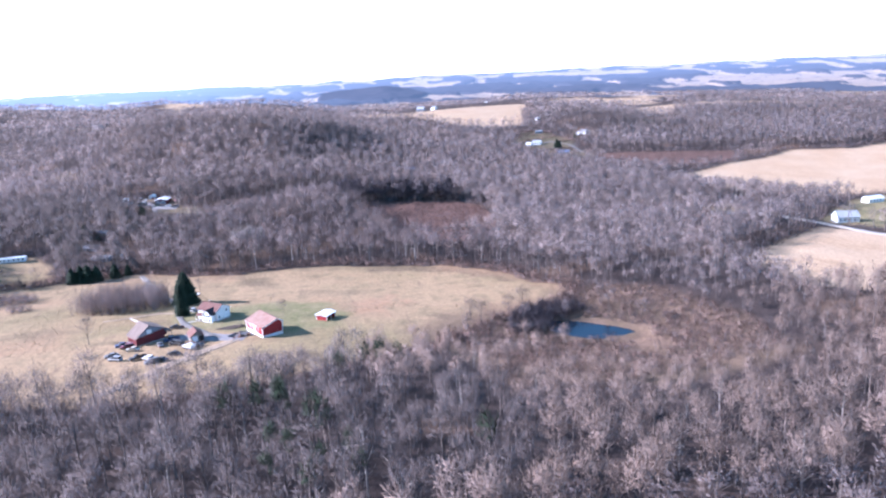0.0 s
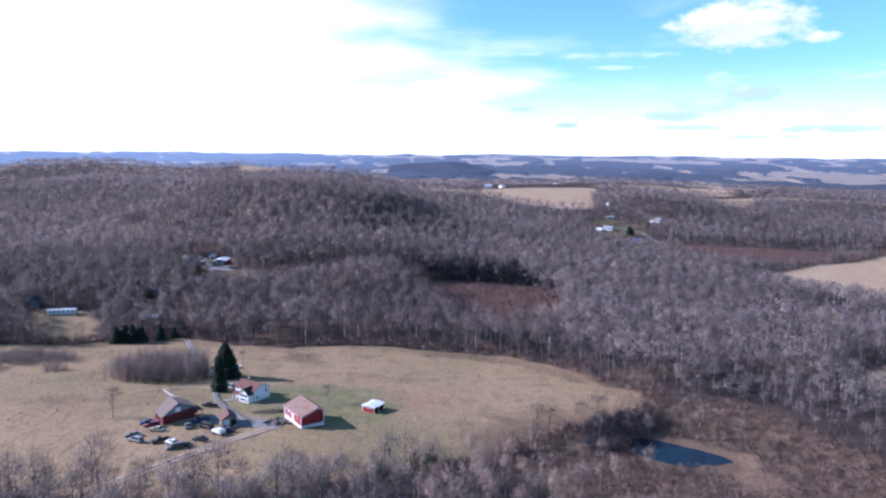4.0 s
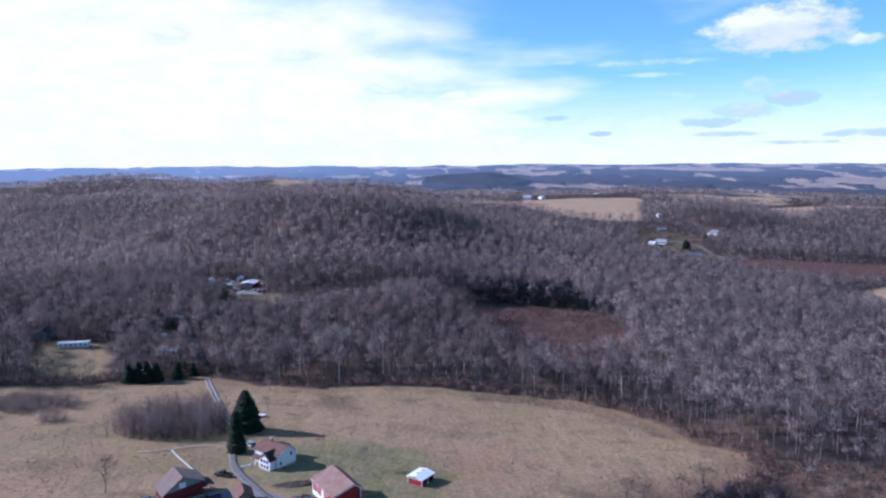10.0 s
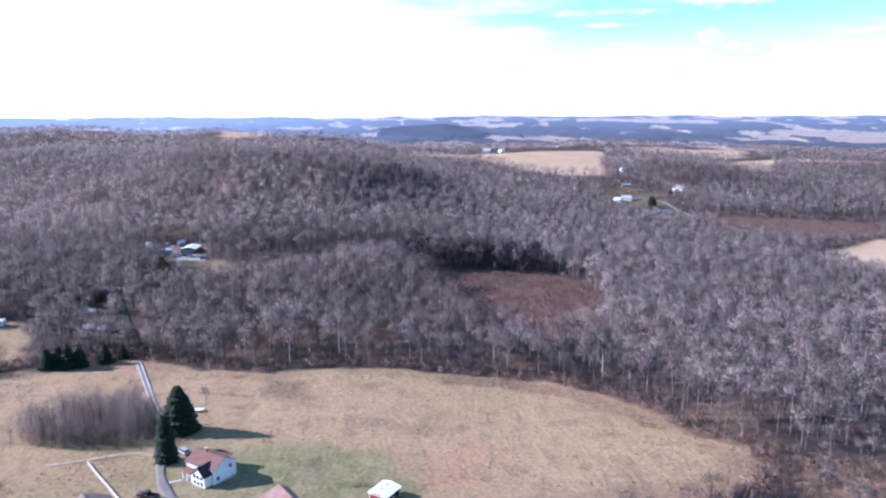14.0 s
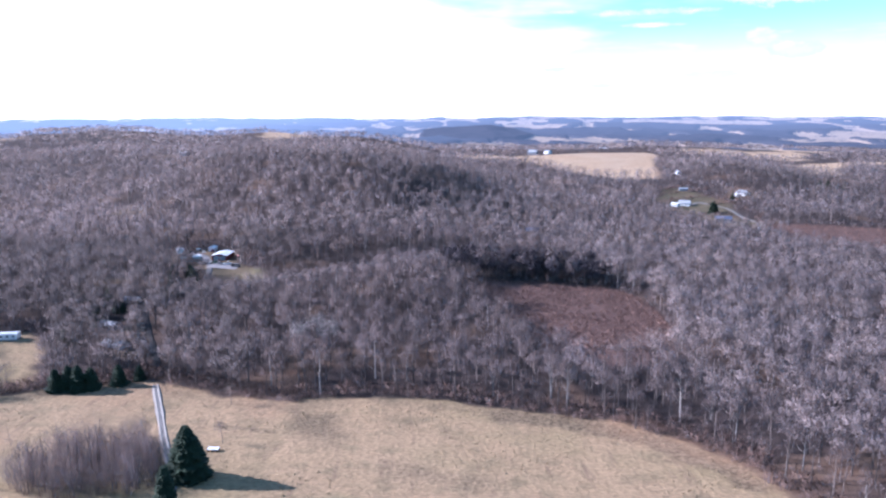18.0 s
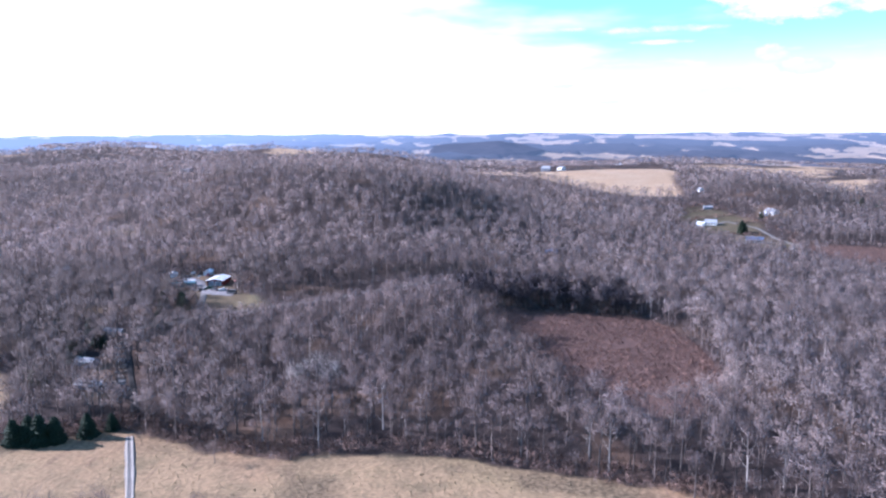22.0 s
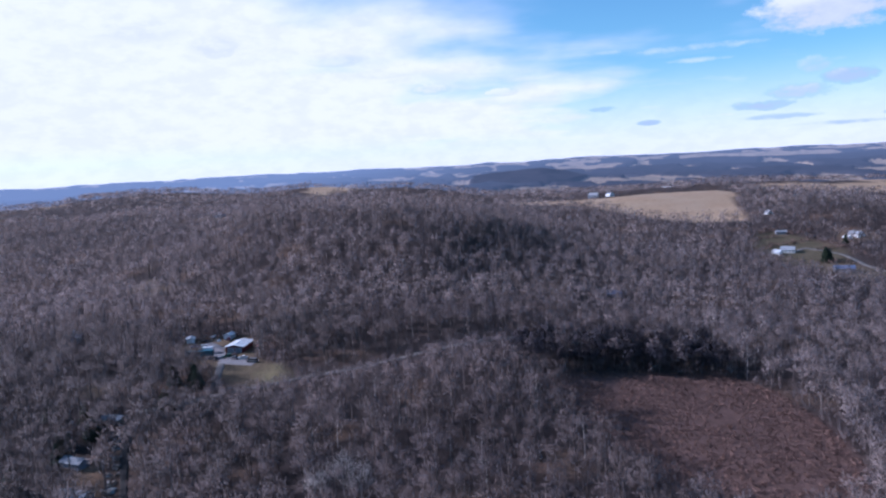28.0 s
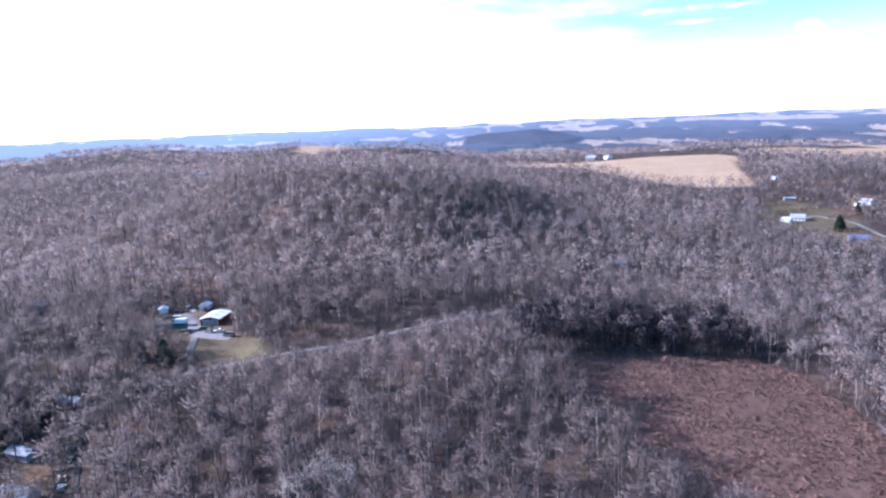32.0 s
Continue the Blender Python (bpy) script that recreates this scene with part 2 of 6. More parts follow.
GREY_WALL = mat("grey_boards", (0.24, 0.256, 0.288), 0.8, 0.25, 2.0, 10)
SHOP_ROOF = mat("weathered_grey_brown_roof", (0.175, 0.128, 0.105), 0.9, 0.22, 1.6, 9, bump=0.02)
BROWN_ROOF = mat("brown_shingles", (0.164, 0.0805, 0.063), 0.9, 0.22, 1.6, 9, bump=0.02)
RUST_ROOF = mat("rusty_sheet_roof", (0.215, 0.112, 0.082), 0.75, 0.25, 2.5, 6, second=(0.25, 0.160, 0.125))
DARK_ROOF = mat("dark_shingles", (0.044, 0.036, 0.04), 0.9, 0.25, 1.6, 9, bump=0.02)
WHITE_ROOF = mat("white_sheet_roof", (0.74, 0.74, 0.74), 0.45, 0.1, 2.0, 8)
GREY_ROOF = mat("grey_sheet_roof", (0.315, 0.323, 0.338), 0.8, 0.15, 2.0, 8)
BLUE_ROOF = mat("blue_sheet_roof", (0.10, 0.14, 0.24), 0.75, 0.15, 2.0, 8)
STONE = mat("stone_foundation", (0.36, 0.352, 0.336), 0.9, 0.2, 0.8, 6, bump=0.03)
PLANK = mat("weathered_planks", (0.247, 0.21, 0.173), 0.9, 0.3, 1.2, 8)
PALE_STONE = mat("pale_coping_stone", (0.50, 0.46, 0.40), 0.9, 0.2, 1.0, 8)
CONCRETE = mat("concrete", (0.4, 0.376, 0.344), 0.9, 0.18, 2.0, 8)
GRAVEL = mat("gravel", (0.215, 0.195, 0.189), 0.95, 0.2, 3.0, 14, bump=0.03)
PALE_GRAVEL = mat("pale_gravel", (0.31, 0.27, 0.23), 0.95, 0.15, 3.0, 14, bump=0.03)
DULL_GRAVEL = mat("dull_gravel", (0.160, 0.142, 0.125), 0.95, 0.2, 2.0, 14, bump=0.03)
ASPHALT = mat("asphalt", (0.05, 0.046, 0.043), 1.0, 0.3, 3.0, 14, spec=0.05)
SOIL = mat("dark_garden_soil", (0.075, 0.052, 0.038), 0.95, 0.35, 1.5, 8, bump=0.06)
DIRT = mat("bare_dirt", (0.33, 0.238, 0.158), 0.95, 0.25, 2.0, 8, bump=0.04)
GLASS_DARK = mat("dark_window_glass", (0.02, 0.022, 0.025), 0.2, 0.1, 1.0, 4, spec=0.6)
RUBBER = mat("rubber", (0.02, 0.02, 0.02), 0.85, 0.2, 0.3, 5)
STEEL = mat("steel_rim", (0.45, 0.45, 0.46), 0.35, 0.1, 0.3, 5, metal=0.8)
LAMP_GLASS = mat("lamp_glass", (0.7, 0.7, 0.68), 0.15, 0.1, 0.3, 5, spec=0.6)
TAIL_GLASS = mat("tail_glass", (0.35, 0.02, 0.02), 0.2, 0.1, 0.3, 5, spec=0.6)
TEAL_PAINT = mat("teal_paint", (0.03, 0.11, 0.14), 0.4, 0.15, 2.0, 6)
RUST = mat("rusty_iron", (0.20, 0.10, 0.06), 0.85, 0.35, 0.6, 6)
WATER = mat("pond_water", (0.008, 0.014, 0.022), 0.08, 0.1, 4.0, 5, bump=0.01, spec=0.22)
PAINT = {
    "black": mat("black_paint", (0.018, 0.017, 0.017), 0.45, 0.1, 1.0, 6, spec=0.5),
    "grey": mat("grey_paint", (0.13, 0.13, 0.135), 0.5, 0.1, 1.0, 6, spec=0.5),
    "silver": mat("silver_paint", (0.30, 0.30, 0.30), 0.5, 0.12, 1.0, 6, spec=0.4, metal=0.2),
    "white": mat("white_paint", (0.78, 0.78, 0.77), 0.3, 0.06, 1.0, 6, spec=0.5),
    "blue": mat("blue_paint", (0.03, 0.05, 0.11), 0.45, 0.1, 1.0, 6, spec=0.5),
    "maroon": mat("maroon_paint", (0.16, 0.02, 0.03), 0.3, 0.1, 1.0, 6, spec=0.5),
    "green": mat("green_paint", (0.03, 0.10, 0.06), 0.35, 0.1, 1.0, 6, spec=0.5),
    "tan": mat("tan_paint", (0.42, 0.36, 0.27), 0.35, 0.1, 1.0, 6, spec=0.5),
}

# ---------------------------------------------------------------- the lie of the land
HILLS = [  # x, y, reach across, reach along, height
    (-20, -130, 160, 100, 4.9), (0, 0, 110, 70, -0.8), (60, 85, 90, 60, -6.9), (-110, 140, 90, 60, -9.3),
    (90, -40, 45, 35, -5.9), (70, 215, 90, 70, -0.8), (160, 260, 120, 120, -5.9), (-60, 300, 80, 70, -1.2),
    (-112, 590, 110, 105, 42.4), (40, 590, 90, 110, 2.2), (-20, 380, 90, 80, 7.8), (-250, 450, 110, 120, -5.1),
    (-290, 770, 160, 150, 29.1), (90, 400, 55, 70, -4.5), (250, 500, 110, 90, -6.5), (280, 900, 260, 200, 9.4),
    (400, 250, 180, 160, -10.8), (540, 800, 130, 120, -4.3), (-300, 150, 180, 180, -1.3), (-100, 750, 160, 130, -17.6),
    (-620, 1400, 380, 170, 44), (-420, 1080, 190, 90, 15), (-880, 1050, 220, 130, 22), (-330, 1520, 200, 120, 12), (0, 262, 26, 40, 5), (900, 1420, 420, 200, 22), (385, 680, 45, 65, 14), (520, 1240, 130, 90, 8),
]


def step(v, lo, hi):
    s = np.clip((v - lo) / (hi - lo), 0, 1)
    return s * s * (3 - 2 * s)


def lattice(ix, iy, seed):
    h = np.sin(ix * 127.1 + iy * 311.7 + seed * 74.7) * 43758.5453
    return h - np.floor(h)


def ripple(x, y, size, seed=0):
    """Smooth noise, -1 to 1, with features of that size in metres."""
    u, v = np.asarray(x, float) / size, np.asarray(y, float) / size
    iu, iv = np.floor(u), np.floor(v)
    fu, fv = u - iu, v - iv
    fu, fv = fu * fu * (3 - 2 * fu), fv * fv * (3 - 2 * fv)
    a, b = lattice(iu, iv, seed), lattice(iu + 1, iv, seed)
    c, d = lattice(iu, iv + 1, seed), lattice(iu + 1, iv + 1, seed)
    return 2 * ((a * (1 - fu) + b * fu) * (1 - fv) + (c * (1 - fu) + d * fu) * fv) - 1


def land(x, y):
    """Height of the ground."""
    x, y = np.asarray(x, float), np.asarray(y, float)
    z = -1.08 + 18.0 / (1 + np.exp(-(y - 700) / 180))
    for hx, hy, sx, sy, amp in HILLS:
        z = z + amp * np.exp(-((x - hx) / sx) ** 2 / 2 - ((y - hy) / sy) ** 2 / 2)
    r = np.hypot(x, y + 130)
    z = z - 30 * step(r, 1350, 2000) + 6 * step(r, 800, 1400) * ripple(x, y, 330, 3) + 3 * step(r, 700, 1200) * ripple(x, y, 120, 4)
    z = z - 12 * step(r, 1120, 1420) * step(x, -140, 40)
    # the knoll's steep south-east flank, and spurs and hollows of the wooded hills in the west
    s = ((x + 30) * 0.925 - (y - 415) * 0.379) + 4
    t = (x + 30) * 0.379 + (y - 415) * 0.925
    z = z + 14 * np.exp(-(s / np.where(s > 0, 23, 60)) ** 2 / 2) * step(t, -60, 60) * (1 - step(t, 180, 330))
    rough = np.clip(step(-x, -30, 110) * step(r, 500, 680) + step(r, 930, 1200) * (1 - .7 * step(x, -60, 80)), 0, 1)
    z = z + rough * (13 * ripple(x, y * .6, 150, 50) + 3.5 * ripple(x, y, 60, 51))
    # the pond lies in a shallow basin
    z = z - 1.2 * (1 - step(shape(x, y, POND), -1.0, 3.0))
    return z + 0.25 * ripple(x, y, 14, 1) + 0.08 * ripple(x, y, 4, 2)


def shape(x, y, poly):
    """Signed distance to a polygon's edge: below 0 inside."""
    p = np.array(poly, float)
    q = np.roll(p, -1, 0)
    x, y = np.asarray(x, float), np.asarray(y, float)
    best, inside = np.full(x.shape, 1e9), np.zeros(x.shape, bool)
    for (ax, ay), (bx, by) in zip(p, q):
        ex, ey = bx - ax, by - ay
        s = np.clip(((x - ax) * ex + (y - ay) * ey) / (ex * ex + ey * ey), 0, 1)
        best = np.minimum(best, (x - ax - s * ex) ** 2 + (y - ay - s * ey) ** 2)
        cross = (ay > y) != (by > y)
        with np.errstate(divide="ignore", invalid="ignore"):
            inside ^= cross & (x < (bx - ax) * (y - ay) / (by - ay if by != ay else 1e-9) + ax)
    return np.sqrt(best) * np.where(inside, -1, 1)


def along(x, y, line):
    """Distance to a bent line."""
    x, y = np.asarray(x, float), np.asarray(y, float)
    best = np.full(x.shape, 1e9)
    for (ax, ay), (bx, by) in zip(line[:-1], line[1:]):
        ex, ey = bx - ax, by - ay
        s = np.clip(((x - ax) * ex + (y - ay) * ey) / (ex * ex + ey * ey), 0, 1)
        best = np.minimum(best, (x - ax - s * ex) ** 2 + (y - ay - s * ey) ** 2)
    return np.sqrt(best)


# open land
POND = [(85, -16.5), (92, -19), (100, -25.5), (108, -32.5), (113, -37.8), (112, -43), (106.5, -47.5), (101, -47.2), (95, -42), (89, -36), (84, -30), (80.5, -23)]
MEADOW = [(-260, 105), (-200, 112), (-150, 118), (-124, 132), (-99, 137), (-70, 120), (-45, 114), (-20, 117), (10, 110), (40, 98), (62, 90), (80, 74),
          (90, 50), (95, 34), (104, 24), (96, 6), (64, -10), (42, -30), (20, -44), (-5, -56), (-32, -63), (-67, -65), (-97, -58), (-140, -60), (-260, -76)]
LAWN = [(-60, 20), (-62, 40), (-45, 36), (-22, 42), (0, 30), (8, 8), (2, -6), (-14, -12), (-30, -10), (-48, 2)]
MARSH = [(28, 256), (70, 262), (104, 258), (118, 238), (119, 205), (114, 172), (100, 146), (78, 136), (60, 148), (48, 176), (34, 214), (26, 240)]
RUST_PATCH = [(12, 10), (24, 8), (33, 20), (27, 33), (16, 28)]
FIELD_SE = [(196, 29), (240, 58), (276, 77), (287, 52), (300, 22), (345, -10), (300, -62), (222, -54), (192, -22)]
FIELD_E = [(306, 300), (318, 240), (345, 176), (420, 152), (560, 170), (680, 330), (613, 372), (530, 352), (477, 376), (430, 350), (390, 344)]
SMALL_FIELD = [(246, 150), (264, 114), (275, 130), (292, 190), (268, 182)]
BROWN_FIELD = [(292, 450), (300, 390), (330, 358), (400, 350), (430, 400), (352, 445), (310, 462)]
FIELD_N = [(70, 1130), (95, 1040), (165, 900), (205, 760), (240, 700), (290, 690), (322, 800), (425, 1080), (420, 1130), (330, 1150), (230, 1110), (150, 1130)]
FIELD_NE = [(537, 905), (521, 773), (560, 760), (600, 850), (660, 905), (770, 845), (900, 850), (900, 1000), (700, 980), (633, 970)]
YARD_NE = [(246, 580), (240, 520), (256, 462), (285, 440), (300, 450), (290, 490), (296, 520), (312, 548), (300, 590), (290, 630), (272, 625)]
YARD_E = [(290, 92), (300, 62), (330, 30), (420, 20), (430, 130), (380, 160), (320, 120)]
YARD_W = [(-146, 296), (-128, 282), (-108, 258), (-98, 250), (-84, 262), (-94, 280), (-106, 290), (-110, 312), (-118, 324), (-142, 327), (-154, 321)]
YARD_WEST = [(-196, 186), (-190, 150), (-160, 120), (-142, 128), (-152, 158), (-166, 184)]
LOTS = [[(-139, 196), (-132, 194), (-118, 166), (-123, 162), (-133, 178)], [(-180, 264), (-170, 270), (-158, 262), (-166, 248)]]
CLEARINGS = [[(-252, 466), (-236, 476), (-212, 446), (-222, 430)], [(322, 564), (348, 568), (350, 592), (324, 592)], [(-310, 790), (-262, 790), (-262, 750), (-310, 750)]]
BRUSH = [(45, -3), (62, 2), (92, 8), (105, 22), (135, 5), (150, -40), (140, -82), (95, -92), (58, -76), (40, -44), (28, -22)]
ROAD = [(-45, 271), (-11, 283), (4, 291), (40, 312), (86, 362), (120, 410), (180, 450), (240, 470), (262, 462)]
ROAD_WEST = [(-300, 205), (-180, 222), (-135, 232), (-104, 249), (-75, 262), (-45, 271)]
LANE = [(-99, 140), (-112, 170), (-128, 205), (-137, 228)]
DRIVE = [(-99, 140), (-98, 132), (-88, 108), (-76, 78), (-67, 58), (-63, 45), (-60, 30), (-57, 18), (-50, 5), (-44, -4), (-38, -12)]
TRACK = [(-30, -13), (-37, -20), (-44, -28), (-51.3, -36.6), (-59.3, -47.2), (-68, -58)]
ROAD_EAST = [(240, 170), (280, 127), (285, 87), (286, 53), (300, 22), (330, -20), (400, -90)]
NE_DRIVE = [(266, 545), (284, 560), (300, 530), (296, 490), (298, 450)]
OPEN = [MEADOW, MARSH, FIELD_SE, FIELD_E, SMALL_FIELD, BROWN_FIELD, FIELD_N, FIELD_NE, YARD_NE, YARD_E, YARD_W, YARD_WEST, POND] + LOTS + CLEARINGS


def mesh_from(name, verts, faces, mats, which=None, tone=None, smooth=False, values=None, normals=None):
    """One mesh out of arrays; faces all with the same number of corners."""
    me = bpy.data.meshes.new(name)
    verts, faces = np.asarray(verts, np.float32), np.asarray(faces, np.int32)
    k = faces.shape[1]
    me.vertices.add(len(verts))
    me.vertices.foreach_set("co", verts.ravel())
    me.loops.add(faces.size)
    me.loops.foreach_set("vertex_index", faces.ravel())
    me.polygons.add(len(faces))
    me.polygons.foreach_set("loop_start", np.arange(0, faces.size, k, dtype=np.int32))
    me.polygons.foreach_set("loop_total", np.full(len(faces), k, np.int32))
    if which is not None:
        me.polygons.foreach_set("material_index", np.asarray(which, np.int32))
    me.polygons.foreach_set("use_smooth", np.full(len(faces), smooth, bool))
    for m in mats:
        me.materials.append(m)
    for key, v in dict(values or {}, **({"tone": tone} if tone is not None else {})).items():
        me.attributes.new(key, "FLOAT", "POINT").data.foreach_set("value", np.asarray(v, np.float32))
    me.update(calc_edges=True)
    if normals is not None:
        me.polygons.foreach_set("use_smooth", np.ones(len(faces), bool))
        me.normals_split_custom_set_from_vertices(normals.tolist())
    return me


def sheet(nu, nv):
    """Quads over a grid of nu by nv points."""
    i = (np.arange(nu - 1)[:, None] * nv + np.arange(nv - 1)[None]).ravel()
    return np.stack([i, i + nv, i + nv + 1, i + 1], 1)


# ---------------------------------------------------------------- ground
def ground_material():
    m = bpy.data.materials.new("ground")
    m.use_nodes = True
    n, l = m.node_tree.nodes, m.node_tree.links
    b = n["Principled BSDF"]
    b.inputs["Roughness"].default_value, b.inputs["Specular IOR Level"].default_value = 1.0, 0.1
    tc = n.new("ShaderNodeTexCoord")

    def grain(scale, detail=5.0, stretch=None):
        t = n.new("ShaderNodeTexNoise")
        t.inputs["Scale"].default_value, t.inputs["Detail"].default_value = 1.0 / scale, detail
        if stretch:
            mp = n.new("ShaderNodeMapping")
            mp.inputs["Rotation"].default_value, mp.inputs["Scale"].default_value = (0, 0, stretch[0]), (1, stretch[1], 1)
            l.new(tc.outputs["Object"], mp.inputs[0])
            l.new(mp.outputs[0], t.inputs["Vector"])
        else:
            l.new(tc.outputs["Object"], t.inputs["Vector"])
        return t.outputs["Fac"]

    def blend(fac, a, c):
        x = n.new("ShaderNodeMix")
        x.data_type = "RGBA"
        l.new(fac, x.inputs["Factor"])
        for k, v in ((6, a), (7, c)):
            if isinstance(v, tuple):
                x.inputs[k].default_value = (*v, 1)
            else:
                l.new(v, x.inputs[k])
        return x.outputs[2]

    def band(fac, lo, hi):
        r = n.new("ShaderNodeMapRange")
        l.new(fac, r.inputs[0])
        r.inputs[1].default_value, r.inputs[2].default_value = lo, hi
        return r.outputs[0]

    def cover(name):
        a = n.new("ShaderNodeAttribute")
        a.attribute_name = name
        return a.outputs["Fac"]

    wide = grain(75, 3)
    big, mid, fine, rows = grain(34), grain(7), grain(1.3, 8), grain(2.6, 4, (0.25, 0.12))
    litter = blend(band(mid, .35, .65), (0.035, 0.0258, 0.0233), (0.056, 0.0413, 0.0353))
    grass = blend(band(big, .35, .65), (0.262, 0.180, 0.100), (0.300, 0.203, 0.115))
    grass = blend(band(wide, .47, .64), grass, (0.218, 0.163, 0.084))
    grass = blend(band(mid, .50, .74), grass, (0.185, 0.135, 0.0756))
    grass = blend(band(rows, .60, .78), grass, (0.175, 0.116, 0.0725))
    lawn = blend(band(mid, .35, .65), (0.14, 0.129, 0.0567), (0.206, 0.164, 0.0882))
    marsh = blend(band(mid, .35, .65), (0.086, 0.051, 0.040), (0.132, 0.080, 0.064))
    crop = blend(band(rows, .4, .6), (0.36, 0.245, 0.15), (0.31, 0.21, 0.126))
    crop = blend(band(big, .4, .7), crop, (0.375, 0.27, 0.175))
    rust = blend(band(mid, .35, .6), (0.270, 0.150, 0.084), (0.285, 0.175, 0.105))
    c = blend(cover("meadow"), litter, grass)
    scrub = blend(band(fine, .35, .65), (0.084, 0.0613, 0.0378), (0.175, 0.126, 0.0756))
    c = blend(cover("scrub"), c, scrub)
    c = blend(cover("rust"), c, rust)
    c = blend(cover("lawn"), c, lawn)
    c = blend(cover("marsh"), c, marsh)
    c = blend(cover("crop"), c, crop)
    hv = n.new("ShaderNodeHueSaturation")
    r = n.new("ShaderNodeMapRange")
    l.new(fine, r.inputs[0])
    r.inputs[1].default_value, r.inputs[2].default_value, r.inputs[3].default_value, r.inputs[4].default_value = .3, .7, .78, 1.2
    l.new(r.outputs[0], hv.inputs["Value"])
    l.new(c, hv.inputs["Color"])
    l.new(hv.outputs[0], b.inputs["Base Color"])
    bp = n.new("ShaderNodeBump")
    bp.inputs["Strength"].default_value, bp.inputs["Distance"].default_value = 0.8, 0.4
    l.new(fine, bp.inputs["Height"])
    lumps = n.new("ShaderNodeBump")
    lumps.inputs["Strength"].default_value, lumps.inputs["Distance"].default_value = 0.5, 0.55
    l.new(grain(3.6, 2, (0.6, 0.45)), lumps.inputs["Height"])
    l.new(lumps.outputs[0], bp.inputs["Normal"])
    l.new(bp.outputs[0], b.inputs["Normal"])
    return m


def far_fields(x, y, margin):
    """Where the distant woods give way to stubble: more of it in the east."""
    x, y = np.asarray(x, float), np.asarray(y, float)
    margin = margin - .9 * np.exp(-((x - 520) / 190) ** 2 - ((y - 1300) / 300) ** 2)
    return ripple(x, y * .6, 260, 12) + .5 * ripple(x, y, 90, 13) + .4 * step(np.asarray(x, float), -150, 450) > 0.62 - margin


def build_ground():
    cy = -262.0
    ang = np.radians(np.r_[np.arange(-50, 50, 0.46), np.arange(52, 309, 4.0), 310.0])
    rad = np.r_[np.arange(2, 190, 6), np.arange(190, 460, 2.1), np.arange(460, 820, 4.2), np.arange(820, 1560, 12)]
    rad = np.r_[rad, np.geomspace(1572, 4990, 46)]
    a, r = np.meshgrid(ang, rad)
    x, y = np.sin(a) * r, cy + np.cos(a) * r
    z = land(x, y)
    wob = 2.2 * ripple(x, y, 9, 5) + 1.0 * ripple(x, y, 3, 6)
    edge = lambda poly, w=1.5, k=1.0: 1 - step(shape(x, y, poly) + k * wob, -w, w)
    meadow = np.max([edge(p) for p in [MEADOW, SMALL_FIELD, YARD_WEST, YARD_E]] + [.4 * edge(p, 4) for p in [YARD_W] + LOTS + CLEARINGS] + [.12 * edge(YARD_NE, 6)], 0)
    meadow = np.maximum(meadow, 0.55 * edge(BRUSH, 6))
    # banks of the pond
    meadow = np.maximum(meadow, .6 * (1 - step(np.abs(shape(x, y, POND) - 1.0) + .5 * wob, .8, 3.0)))
    lawn = np.maximum.reduce([edge(LAWN, 4), 0.8 * edge(YARD_E, 4), 0.3 * edge(YARD_NE, 6), 0.7 * edge([(-100, 268), (-92, 252), (-82, 262), (-90, 280)], 3)])
    rust = np.maximum.reduce([0.65 * edge(RUST_PATCH, 4, 2.6), 0.4 * (1 - step(along(x, y, [(104, 26), (84, 66), (66, 84)]) + 2 * wob, 1, 16)),
                              0.3 * step(ripple(x, y, 26, 9), .3, .9)])
    marsh = np.maximum.reduce([edge(MARSH, 3), 0.9 * edge(BROWN_FIELD, 4), 0.5 * edge(BRUSH, 8)])
    crop = np.max([edge(p, 2.5, 0.6) for p in (FIELD_SE, FIELD_E, FIELD_N, FIELD_NE)], 0)
    scrub = np.maximum.reduce([0.75 * edge([(-44, 104), (-30, 102), (-24, 88), (-33, 74), (-40, 84)], 5, 2.2), 0.5 * edge([(-12, 64), (6, 58), (20, 50), (14, 44), (-8, 52)], 4, 2.2),
                               0.5 * edge([(-128, 22), (-108, 26), (-96, 18), (-112, 12)], 4, 2.2), 0.55 * (1 - step(along(x, y, [(-64, 92), (-44, 86), (-30, 84)]) + .5 * wob, .3, 1.6)),
                               0.45 * (1 - step(np.abs(shape(x, y, MEADOW) + 5) + 1.5 * wob, 0, 6)),
                               0.85 * (1 - step(along(x, y, [(28, 98), (52, 87), (70, 76), (80, 60), (86, 44)]) + 1.3 * wob, 3.5, 6.5)),
                               0.7 * (1 - step(np.abs(np.hypot(x - 66, y - 70) - 9) + .3 * wob, .3, 1.1)) * (x > 58)])
    # farther off, a patchwork of stubble
    d = np.hypot(x, y + 130)
    far = step(d, 1250, 1400) * far_fields(x, y, 0.0)
    crop = np.maximum(crop, far)
    me = mesh_from("ground", np.stack([x, y, z], -1).reshape(-1, 3), sheet(*x.shape)[:, ::-1], [ground_material()], smooth=True,
                   values={"scrub": scrub.ravel(), "meadow": meadow.ravel(), "lawn": lawn.ravel(), "rust": rust.ravel(), "marsh": marsh.ravel(), "crop": crop.ravel()})
    tagged(new("ground", me), "rolling ground of dry meadow, leaf litter, marsh and stubble", "ground", kind="structure")


build_ground()


